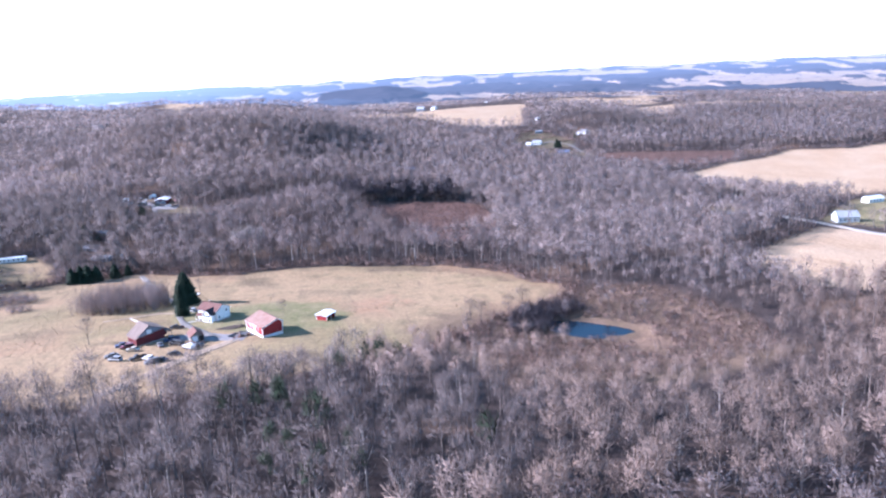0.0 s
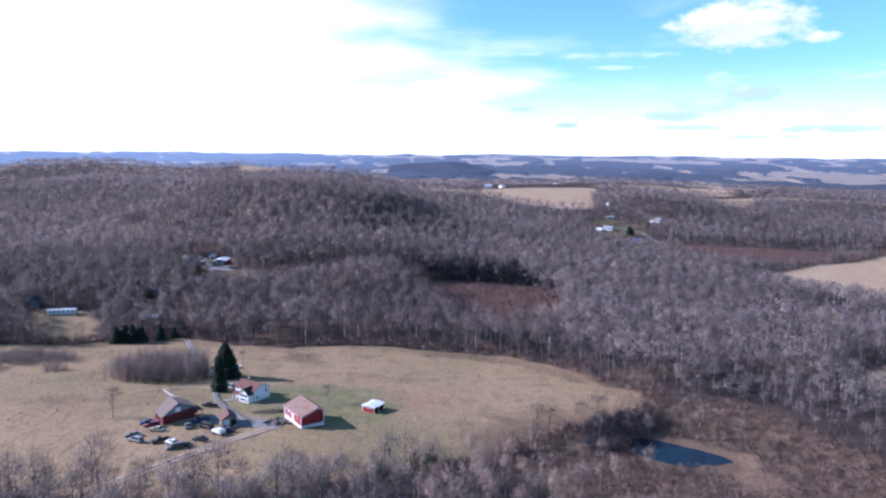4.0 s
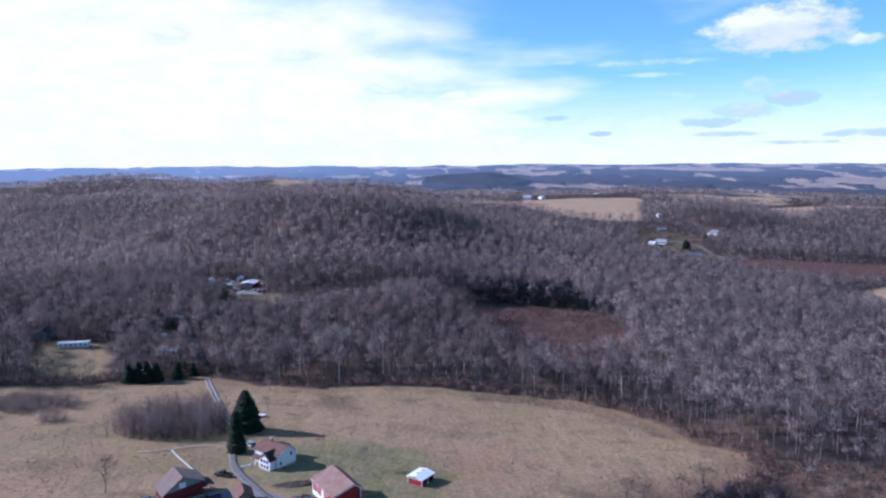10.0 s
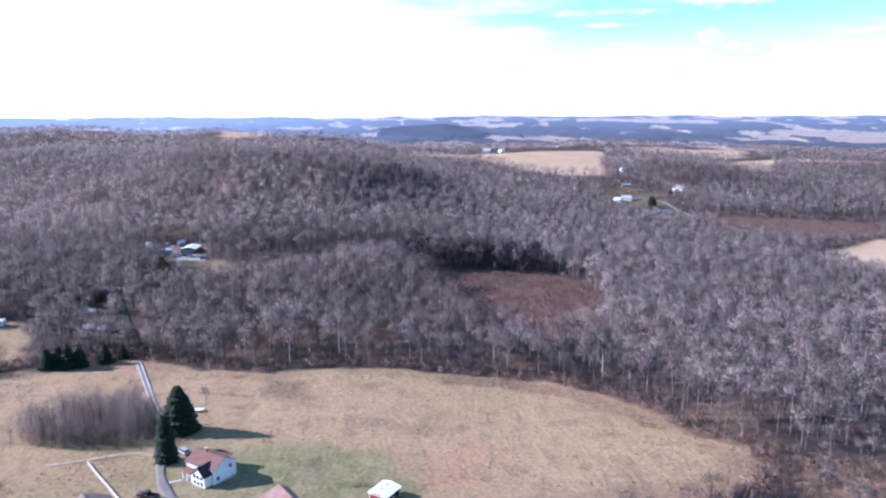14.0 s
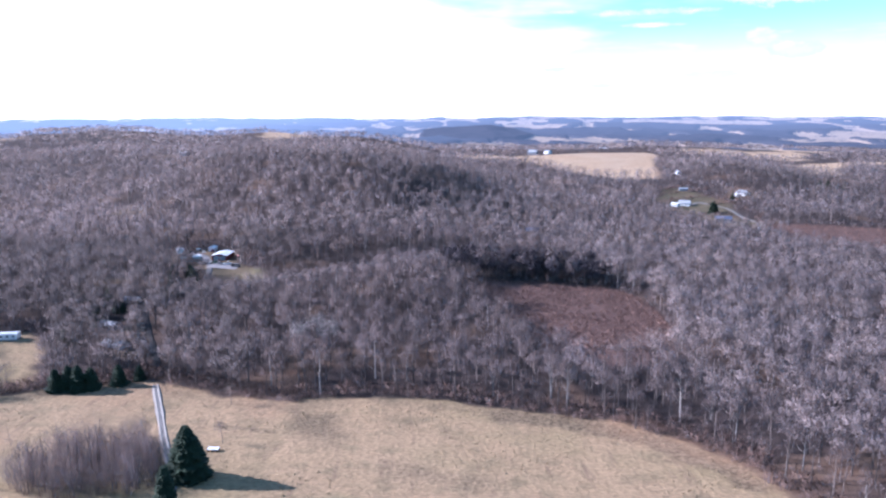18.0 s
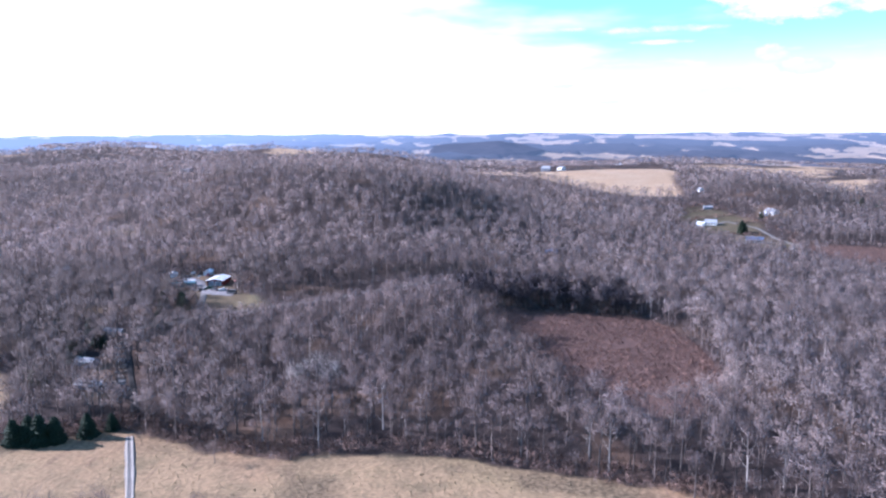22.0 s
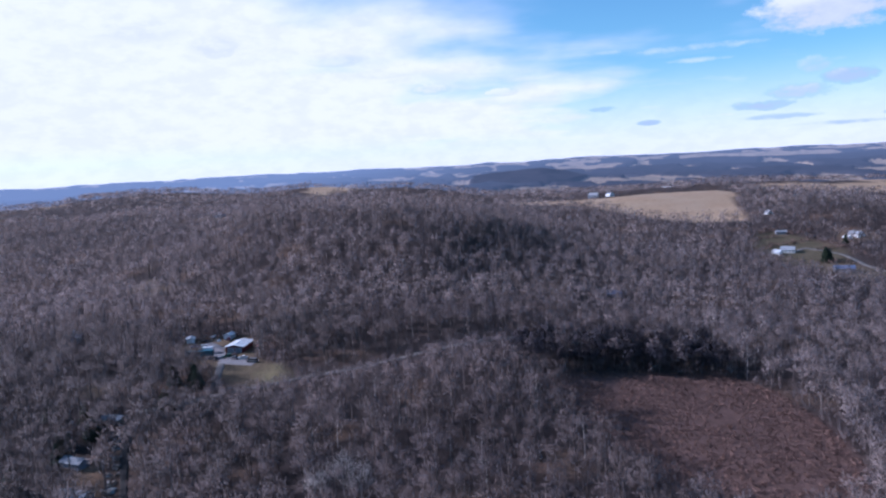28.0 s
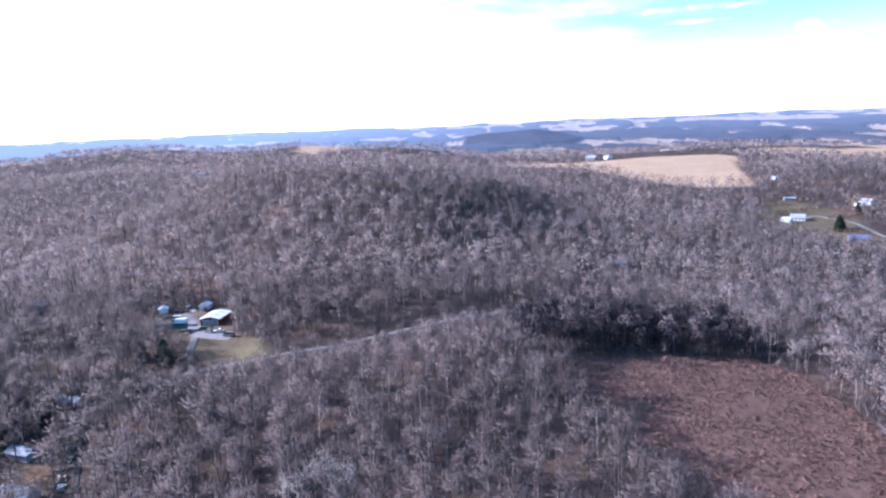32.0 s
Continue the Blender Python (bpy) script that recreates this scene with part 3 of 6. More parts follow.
def ribbon(name, line, width, material, label, lift=0.12, crown=0.05, wobble=0.25, category="road", kind="structure", shift=0.0):
    """A road or track laid over the ground, with a low crown and sunken edges."""
    pts = np.array(line, float)
    seg = np.hypot(*np.diff(pts, axis=0).T)
    s = np.r_[0, np.cumsum(seg)]
    u = np.arange(0, s[-1], 2.0)
    # eased corners
    px, py = np.interp(u, s, pts[:, 0]), np.interp(u, s, pts[:, 1])
    for _ in range(8):
        px[1:-1], py[1:-1] = (px[:-2] + 2 * px[1:-1] + px[2:]) / 4, (py[:-2] + 2 * py[1:-1] + py[2:]) / 4
    tx, ty = np.gradient(px), np.gradient(py)
    ln = np.hypot(tx, ty)
    nx, ny = -ty / ln, tx / ln
    px, py = px + nx * shift, py + ny * shift
    across = np.array([-.56, -.5, -.2, .2, .5, .56])
    up = np.array([-.4, 0, crown, crown, 0, -.4])
    w = width * (1 + wobble * ripple(u, u * 0, 7, 21))
    x, y = px[:, None] + nx[:, None] * across * w[:, None], py[:, None] + ny[:, None] * across * w[:, None]
    z = land(x, y) + lift + up
    me = mesh_from(name, np.stack([x, y, z], -1).reshape(-1, 3), sheet(*x.shape), [material], smooth=True)
    return tagged(new(name, me), label, category, kind=kind)


ribbon("road", ROAD_WEST[2:] + ROAD[1:4], 3.0, DULL_GRAVEL, "narrow grey road through bare woods", 0.25, 0.08, 0.04)
ribbon("road_east", ROAD_EAST, 4.6, PALE_GRAVEL, "pale gravel country road beside a stubble field", 0.25, 0.08, 0.04)
ribbon("driveway", DRIVE[1:], 2.5, DULL_GRAVEL, "grey gravel driveway crossing the meadow to the farmyard", 0.13)
for side in (-0.75, 0.75):
    ribbon("wheel_track", DRIVE[1:6], 0.7, PALE_GRAVEL, "pale worn wheel track along the driveway", 0.20, 0.02, 0.3, shift=side)
ribbon("lane", LANE, 2.5, ASPHALT, "narrow lane under trees beside cabins", 0.2)
for side in (-1.0, 1.0):
    ribbon("track", TRACK, 1.6, DIRT, "pale worn rut of a farm track leading into the wood", 0.10, 0.0, 0.35, shift=side)
ribbon("yard_drive", NE_DRIVE, 3.2, DULL_GRAVEL, "pale driveway between houses on a hillside", 0.2)


def pond():
    ring = np.array(POND, float)
    t = np.linspace(0, len(ring), 90, endpoint=False)
    i, f = np.floor(t).astype(int), (t % 1)[:, None]
    p = ring[i % len(ring)] * (1 - f) + ring[(i + 1) % len(ring)] * f
    for _ in range(10):
        p = (np.roll(p, 1, 0) + 2 * p + np.roll(p, -1, 0)) / 4
    c = p.mean(0)
    z = float(land(ring[:, 0], ring[:, 1]).mean()) - 0.15
    bm = bmesh.new()
    v = [bm.verts.new((c[0] + (x - c[0]) * 1.06, c[1] + (y - c[1]) * 1.06, z)) for x, y in p]
    bm.faces.new(v)
    me = bpy.data.meshes.new("pond_water")
    bm.to_mesh(me)
    me.materials.append(WATER)
    tagged(new("pond_water", me), "still dark blue farm pond with brushy banks", "pond", kind="structure")


pond()

# ---------------------------------------------------------------- far distance
def backdrop_material():
    m = bpy.data.materials.new("painted_haze_distance")
    m.use_nodes = True
    n, l = m.node_tree.nodes, m.node_tree.links
    b = n["Principled BSDF"]
    b.inputs["Roughness"].default_value, b.inputs["Specular IOR Level"].default_value = 1.0, 0.0
    f, w = n.new("ShaderNodeAttribute"), n.new("ShaderNodeAttribute")
    f.attribute_name, w.attribute_name = "field", "haze"
    col, air = n.new("ShaderNodeMix"), n.new("ShaderNodeMix")
    for k in (col, air):
        k.data_type = "RGBA"
    tc = n.new("ShaderNodeTexCoord")
    total = f.outputs["Fac"]
    for size, share in ((260.0, 1.3), (60.0, .9)):
        mp, t, s = n.new("ShaderNodeMapping"), n.new("ShaderNodeTexNoise"), n.new("ShaderNodeMath")
        mp.inputs["Scale"].default_value = (1 / size, .55 / size, 0)
        t.inputs["Detail"].default_value = 3.0
        s.operation = "MULTIPLY_ADD"
        l.new(tc.outputs["Object"], mp.inputs[0])
        l.new(mp.outputs[0], t.inputs["Vector"])
        l.new(t.outputs["Fac"], s.inputs[0])
        s.inputs[1].default_value = share
        l.new(total, s.inputs[2])
        total = s.outputs[0]
    mr = n.new("ShaderNodeMapRange")
    l.new(total, mr.inputs[0])
    mr.inputs[1].default_value, mr.inputs[2].default_value = 1.35, 1.55
    l.new(mr.outputs[0], col.inputs["Factor"])
    col.inputs[6].default_value, col.inputs[7].default_value = (0.032, 0.029, 0.034, 1), (0.21, 0.155, 0.108, 1)
    l.new(col.outputs[2], b.inputs["Base Color"])
    # air haze is painted on as a blue glow of the surface
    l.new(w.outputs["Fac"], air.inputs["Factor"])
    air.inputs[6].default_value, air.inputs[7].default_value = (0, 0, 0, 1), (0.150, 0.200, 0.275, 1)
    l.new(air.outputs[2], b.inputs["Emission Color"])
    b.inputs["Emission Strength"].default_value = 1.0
    return m


def build_backdrop():
    ang = np.radians(np.arange(-48, 48.01, 0.22))
    rad = np.r_[np.arange(1950, 3700, 19), np.geomspace(3700, 4830, 46)]
    a, r = np.meshgrid(ang, rad)
    x, y = np.sin(a) * r, -130 + np.cos(a) * r
    az = np.degrees(a)
    # long ridges, one behind the other, each hiding the foot of the next
    swing = 130 * ripple(az, r * 0, 9, 37) + 60 * ripple(az, r * 0, 3.1, 38)
    q = r + swing
    wave = sum(h * np.exp(-((q - c) / np.where(q < c, 120, 70)) ** 2) for c, h in ((2230, 13), (2620, 15), (3060, 17), (3520, 17), (4020, 16), (4480, 14)))
    z = -24 + 8 * step(r, 1950, 2300) + 84 * step(r, 2250, 5150) ** 0.95 + wave * (0.75 + .5 * ripple(az, q / 400, 4.5, 39))
    z += 6 * ripple(x, y * .6, 210, 32) * step(r, 2100, 2600)
    # one dark wooded hill, and low knolls on the skyline
    z += 30 * np.exp(-((az - 6.3) / 2.2) ** 2 - ((r - 2950) / 230) ** 2) + 16 * np.exp(-((az - 2.6) / 2.4) ** 2 - ((r - 2950) / 200) ** 2)
    edge = step(r, 4300, 4800)
    z += edge * (7 * np.exp(-((az - 2.2) / .9) ** 2) + 6 * np.exp(-((az - 10.5) / 1.3) ** 2) - 8 * step(-az, 12, 32) + 3.5 * ripple(az, az * 0, 1.5, 33) + 2.0 * ripple(az, az * 0, .5, 40))
    crest = np.exp(-((wave - wave.max(0)) / 9) ** 2)
    wood = 1 - step(.9 * ripple(x, y * .5, 170, 34) + .7 * ripple(x, y * .5, 62, 35) + .38 * step(az, -12, 20) - .25 * crest, .20, .30)
    hill = np.exp(-((az - 5.4) / 4.2) ** 2 - ((r - 2850) / 300) ** 2) > .3
    wood = np.where(hill, 1.0, wood)
    z += wood * (11 - 8 * step(r, 2900, 4300)) * (1 + .3 * ripple(x, y, 34, 36))
    field = np.where(hill, -1.0, 0.74 * (1 - wood) - .36 + .16 * step(az, -18, 8))
    # strength of the painted haze glow: more with distance and westwards
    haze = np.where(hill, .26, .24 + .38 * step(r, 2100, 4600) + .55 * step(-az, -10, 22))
    z[-1] -= 260
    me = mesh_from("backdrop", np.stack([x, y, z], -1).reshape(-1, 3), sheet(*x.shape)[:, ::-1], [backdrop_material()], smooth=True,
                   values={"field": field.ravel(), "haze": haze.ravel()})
    tagged(new("backdrop", me), "ridges of woods and pale fields with painted blue haze", "hills", kind="structure")


build_backdrop()

# ---------------------------------------------------------------- bare trees
rng = np.random.default_rng(7)


def tube(points, radii, sides):
    """A tapered tube along points: vertices and triangles."""
    p, k = np.array(points, float), len(points)
    a = np.arange(sides) * 2 * math.pi / sides
    t = np.gradient(p, axis=0)
    t /= np.linalg.norm(t, axis=1)[:, None]
    side = np.cross(t, np.where(np.abs(t[:, 2:]) > .9, [[1.0, 0, 0]], [[0, 0, 1.0]]))
    side /= np.linalg.norm(side, axis=1)[:, None]
    other = np.cross(t, side)
    v = (p[:, None] + np.array(radii)[:, None, None] * (np.cos(a)[None, :, None] * side[:, None] + np.sin(a)[None, :, None] * other[:, None])).reshape(-1, 3)
    f = []
    for i in range(k - 1):
        for j in range(sides):
            q, w = i * sides + j, i * sides + (j + 1) % sides
            f += [(q, w, q + sides), (w, w + sides, q + sides)]
    return v, np.array(f)


def join(bits):
    v, f, m, n = [], [], [], 0
    for verts, faces, which in bits:
        v.append(verts), f.append(faces + n), m.append(np.full(len(faces), which))
        n += len(verts)
    return np.concatenate(v), np.concatenate(f), np.concatenate(m)


def rounded(arrays, out):
    """Lets a crown take the light as one soft, rounded mass: out holds the way outwards at each vertex."""
    v, f, m = arrays
    out = out / np.maximum(np.linalg.norm(out, axis=1), 1e-6)[:, None]
    geo = np.cross(v[f[:, 1]] - v[f[:, 0]], v[f[:, 2]] - v[f[:, 0]])
    back = np.einsum("ij,ij->i", geo, out[f].sum(1)) < 0
    f = f.copy()
    f[back] = f[back][:, [0, 2, 1]]
    return v, f, m, out


def blades(starts, ways, width, fan=0.0):
    """One thin triangle for each twig; fan: the share that widens outwards, as a spray of fine shoots does."""
    k = len(starts)
    off = rng.normal(size=(k, 3))
    off = np.cross(off, ways)
    off *= (width * rng.uniform(.6, 1.3, k) / 2 / np.linalg.norm(off, axis=1))[:, None]
    spray = (np.arange(k) < fan * k)[:, None]
    wide, tip = np.where(spray, starts + ways, starts), np.where(spray, starts, starts + ways)
    v = np.stack([wide - off, wide + off, tip], 1).reshape(-1, 3)
    return v, np.arange(3 * k).reshape(-1, 3)


def bare_tree(h, spread, limbs, twigs, twig_w, sides=4, detail=2, clear=0.35, rise=1.35, fan=0.0):
    """Arrays of a leafless tree h metres high: material 0 bark, 1 twigs. The twigs fill a rounded crown."""
    lean = rng.normal(0, .025, 2) * h
    trunk = [(0, 0, -0.6), (lean[0] * .2, lean[1] * .2, h * .3), (lean[0] * .6, lean[1] * .6, h * .6), (lean[0], lean[1], h * .9)]
    r = h * 0.012
    bits = [(*tube(trunk, [r * 1.25, r, r * .6, .02], sides), 0)]
    tp = np.array(trunk)
    mid_z, half = h * (1 + clear) / 2, h * (1 - clear) / 2
    for i in range(limbs):
        s = clear * .8 + (0.85 - clear * .8) * (i + rng.uniform(0, .8)) / limbs
        base = np.array([np.interp(s * h, tp[:, 2], tp[:, c]) for c in range(3)])
        a = i * 2.4 + rng.uniform(-.5, .5)
        reach = spread * rng.uniform(.55, .95) * (1.05 - .6 * s)
        end = base + [math.cos(a) * reach, math.sin(a) * reach, reach * rng.uniform(.9, 1.5)]
        end[2] = min(end[2], h * .97)
        mid = base + (end - base) * [.6, .6, .42]
        lr = r * (.55 - .35 * s)
        bits.append((*tube([base, mid, end] if detail > 1 else [base, end], [lr, lr * .7, .02] if detail > 1 else [lr, .03], 3), 0))
    # lobes of the crown, and twigs fanning out of each
    lobes = max(8, limbs)
    a, e = np.arange(lobes) * 2.4 + rng.uniform(-.4, .4, lobes), rng.uniform(-.7, .95, lobes)
    ring_r = np.sqrt(np.clip(1 - e ** 2, .1, 1)) * .55 * spread
    centre = np.stack([np.cos(a) * ring_r + lean[0] * .6, np.sin(a) * ring_r + lean[1] * .6, mid_z + e * half * .55], 1)
    pick = rng.integers(0, lobes, twigs)
    way = rng.normal(size=(twigs, 3))
    way /= np.linalg.norm(way, axis=1)[:, None]
    way[:, 2] = np.abs(way[:, 2]) * rise + way[:, 2] * .25 + .1
    start = centre[pick] + way * (rng.uniform(.02, .42, twigs) * spread)[:, None] * [1, 1, half / spread]
    way = way + rng.normal(0, .35, way.shape)
    way *= (rng.uniform(.13, .30, twigs) * spread)[:, None] * [1, 1, min(half / spread, 1.2)]
    bits.append((*blades(start, way, twig_w, fan), 1))
    v, f, m = join(bits)
    out = v * [1, 1, 0] + [0, 0, .01]
    k = 3 * twigs
    own = np.repeat(centre[pick], 3, 0) - [0, 0, half * .2]
    out[-k:] = .7 * (v[-k:] - own) / (.45 * spread) + .5 * (v[-k:] - [lean[0] * .5, lean[1] * .5, mid_z - half * .4]) / [spread, spread, half] + rng.normal(0, .12, (k, 3))
    return rounded((v, f, m), out)


def shrub(h, spread, stems, twig_w):
    a, d = rng.uniform(0, 6.28, stems), rng.uniform(0, .5, stems) * spread
    base = np.stack([np.cos(a) * d, np.sin(a) * d, np.full(stems, -.1)], 1)
    ways = np.stack([np.cos(a) * spread * .5, np.sin(a) * spread * .5, np.full(stems, h)], 1) * rng.uniform(.5, 1.05, (stems, 1)) + rng.normal(0, .12, (stems, 3)) * h
    v, f = blades(base, ways, twig_w)
    k = stems * 3
    pick = base[rng.integers(0, stems, k)] + ways[rng.integers(0, stems, k)] * rng.uniform(.3, .85, (k, 1))
    w2 = rng.normal(0, .16, (k, 3)) * h + [0, 0, h * .2]
    v2, f2 = blades(pick, w2, twig_w)
    v, f, m = join([(v, f, 0), (v2, f2, 1)])
    return rounded((v, f, m), v * [1.2 / spread, 1.2 / spread, .7 / h] + rng.normal(0, .15, v.shape))


def conifer(h, spread, tiers, per, droop=.25, bare=.06, round_top=.85):
    """A spruce: a stem and tiers of drooping sprays. Material 0 bark, 1 needles."""
    bits = [(*tube([(0, 0, -.5), (0, 0, h * .5), (0, 0, h)], [h * .018, h * .011, .02], 6), 0)]
    st, wy = [], []
    for i in range(tiers):
        s = bare + (1 - bare) * (i / tiers) ** .9
        reach = spread * (1 - s) ** round_top * rng.uniform(.8, 1.15) + .12
        for j in range(per):
            a = j * 6.283 / per + i * .7 + rng.uniform(-.25, .25)
            st.append((0, 0, h * s))
            wy.append((math.cos(a) * reach * rng.uniform(.8, 1.1), math.sin(a) * reach * rng.uniform(.8, 1.1), -droop * reach + h * .02))
    st, wy = np.array(st), np.array(wy)
    k = len(st)
    side = np.cross(wy, [0, 0, 1.0])
    side /= np.linalg.norm(side, axis=1)[:, None]
    half = (np.linalg.norm(wy, axis=1) * .36 + .16)[:, None]
    mid = st + wy * .55
    # each spray: a bent leaf-shaped pair of faces, with a hanging fringe
    v = np.stack([st, mid + side * half - [0, 0, .25], st + wy, mid - side * half - [0, 0, .25], mid + [0, 0, .12], mid - [0, 0, .9] * (half * .9 + .1)], 1).reshape(-1, 3)
    b = np.arange(k)[:, None] * 6
    f = np.concatenate([b + np.array(t) for t in ((0, 1, 4), (1, 2, 4), (2, 3, 4), (3, 0, 4), (0, 2, 5))])
    bits.append((v, f, 1))
    return join(bits)


def plant(name, kinds, places, mats, label, category, scale=(.8, 1.2), kind="stuff", tone_of=None, grow=None):
    """Many plants joined into one object. kinds: arrays of plants; places: x, y."""
    allv, allf, allm, allt, alln, n = [], [], [], [], [], 0
    which = rng.integers(0, len(kinds), len(places))
    size = rng.uniform(*scale, len(places))
    if grow is not None:
        size = size * grow
    turn = rng.uniform(0, 6.283, len(places))
    z = land(places[:, 0], places[:, 1])
    tone = np.clip(rng.normal(.5, .14, len(places)), 0, 1) if tone_of is None else np.clip(tone_of + rng.normal(0, .13, len(places)), 0, 1)
    for k, (v, f, m, *out) in enumerate(kinds):
        sel = which == k
        if not sel.any():
            continue
        c, s, g = np.cos(turn[sel]), np.sin(turn[sel]), size[sel]
        wide = g * rng.uniform(.85, 1.2, sel.sum())
        x = (c[:, None] * v[:, 0] - s[:, None] * v[:, 1]) * wide[:, None] + places[sel, 0][:, None]
        y = (s[:, None] * v[:, 0] + c[:, None] * v[:, 1]) * wide[:, None] + places[sel, 1][:, None]
        w = v[:, 2] * g[:, None] + z[sel][:, None]
        if out:
            o = out[0]
            alln.append(np.stack([c[:, None] * o[:, 0] - s[:, None] * o[:, 1], s[:, None] * o[:, 0] + c[:, None] * o[:, 1], np.broadcast_to(o[:, 2], x.shape)], -1).reshape(-1, 3))
        allv.append(np.stack([x, y, w], -1).reshape(-1, 3))
        allf.append((f[None] + (np.arange(sel.sum()) * len(v))[:, None, None] + n).reshape(-1, 3))
        allm.append(np.tile(m, sel.sum()))
        allt.append(np.repeat(tone[sel], len(v)))
        n += sel.sum() * len(v)
    me = mesh_from(name, np.concatenate(allv), np.concatenate(allf), mats, np.concatenate(allm), np.concatenate(allt), normals=np.concatenate(alln) if alln else None)
    return tagged(new(name, me), label, category, kind=kind)


def scatter(x0, x1, y0, y1, gap):
    """A loosened grid of places."""
    gx, gy = np.meshgrid(np.arange(x0, x1, gap), np.arange(y0, y1, gap))
    p = np.stack([gx.ravel(), gy.ravel()], 1)
    return p + rng.uniform(-.48, .48, p.shape) * gap


def in_view(p, back=30.0):
    """Within the wedge of land that the flight looks over."""
    reach = p[:, 1] + 262 + back
    return (p[:, 0] > -0.66 * reach - 35) & (p[:, 0] < 0.98 * reach + 35) & (p[:, 1] > -262)


def free(p, margin=0.0):
    """Places clear of open land, roads and water."""
    ok = np.ones(len(p), bool)
    wob = 2.5 * ripple(p[:, 0], p[:, 1], 11, 8)
    for poly in OPEN:
        ok &= shape(p[:, 0], p[:, 1], poly) + wob > margin
    for line, w in ((ROAD[:3], 3.4), (ROAD[2:], .6), (ROAD_WEST, .6), (LANE, 2.6), (TRACK, 3.0), (ROAD_EAST, 7), (NE_DRIVE, 6)):
        ok &= along(p[:, 0], p[:, 1], line) > w
    return ok


NEAR = [bare_tree(rng.uniform(14.0, 18), rng.uniform(3.6, 4.8), 12, 580, .165, clear=.22, rise=1.15, fan=.3) for _ in range(9)]
MID = [bare_tree(rng.uniform(13.5, 18), rng.uniform(3.9, 5.0), 5, 275, .325, 3, 1, clear=.14, rise=.95, fan=.5) for _ in range(9)]
EDGE = [bare_tree(rng.uniform(14.5, 18), rng.uniform(3.5, 4.5), 9, 330, .20, 4, 2, clear=.40, rise=1.0, fan=.4) for _ in range(9)]
HILL = [bare_tree(rng.uniform(13, 18), rng.uniform(3.9, 5.0), 2, 108, .68, 3, 1, clear=.10, rise=.9, fan=.65) for _ in range(9)]
FAR = [bare_tree(rng.uniform(12, 17), rng.uniform(4.2, 5.4), 1, 43, 1.12, 3, 1, clear=.06, rise=.8, fan=.7) for _ in range(9)]
DIM = [bare_tree(rng.uniform(11, 13), rng.uniform(9.0, 10.5), 0, 27, 2.2, 3, 1, clear=.02, rise=.7, fan=.6) for _ in range(7)]


def stature(p):
    """Younger, lower growth before the pond; below roads, fields and hillside houses lowered to fit the camera's view.
    """
    near = lambda d, reach: 1 - step(d, 4, reach)
    x, y = p[:, 0], p[:, 1]
    low = .42 * near(shape(x, y, BRUSH), 60) * (y < 20)
    for poly, reach, cut in ((YARD_NE, 50, .3), (BROWN_FIELD, 70, .45), (YARD_W, 25, .15), (FIELD_E, 40, .3), (FIELD_SE, 30, .3), (MEADOW, 25, .30)):
        low = np.maximum(low, cut * near(shape(x, y, poly), reach) * (y < np.mean([c[1] for c in poly])) * ((x > -35) | (y > 0)))
    for line in (ROAD[:3], ROAD_WEST[3:]):
        south = along(x, y - 20, line) < along(x, y, line)
        low = np.maximum(low, .58 * near(along(x, y, line), 40) * ~south)
    return 1 - low


# where twigs coloured dark stand in for shade north of the marsh
SHADE_STANDS = [[(20, 252), (108, 262), (113, 290), (70, 293), (22, 280)]]


def part(name, bm, material, parent, label=""):
    me = bpy.data.meshes.new(name)
    bm.to_mesh(me)
    bm.free()
    me.materials.append(material)
    ob = new(name, me)
    ob.parent = parent
    return tagged(ob, label)


def thing(name, x, y, turn=0.0, label="", category="", group="", sink=0.0):
    """An Empty on the ground, turned by degrees about the upright."""
    ob = new(name)
    ob.matrix_world = pose(x, y, float(land(x, y)) - sink, 0, 0, turn)
    return tagged(ob, label, category, group)


def array_part(name, arrays, k, material, parent):
    """The faces of material k of a plant as one part."""
    v, f, m = arrays[:3]
    f = f[m == k]
    used = np.unique(f)
    back = np.zeros(len(v), int)
    back[used] = np.arange(len(used))
    me = mesh_from(name, v[used], back[f], [material], tone=np.full(len(used), .5), normals=arrays[3][used] if len(arrays) > 3 else None)
    ob = new(name, me)
    ob.parent = parent
    return ob


def tree_thing(name, arrays, x, y, mats, parts, label, turn=0.0, category="tree", group=""):
    ob = thing(name, x, y, turn, label, category, group)
    for k, p in enumerate(parts):
        array_part(p, arrays, k, mats[k], ob)
    return ob


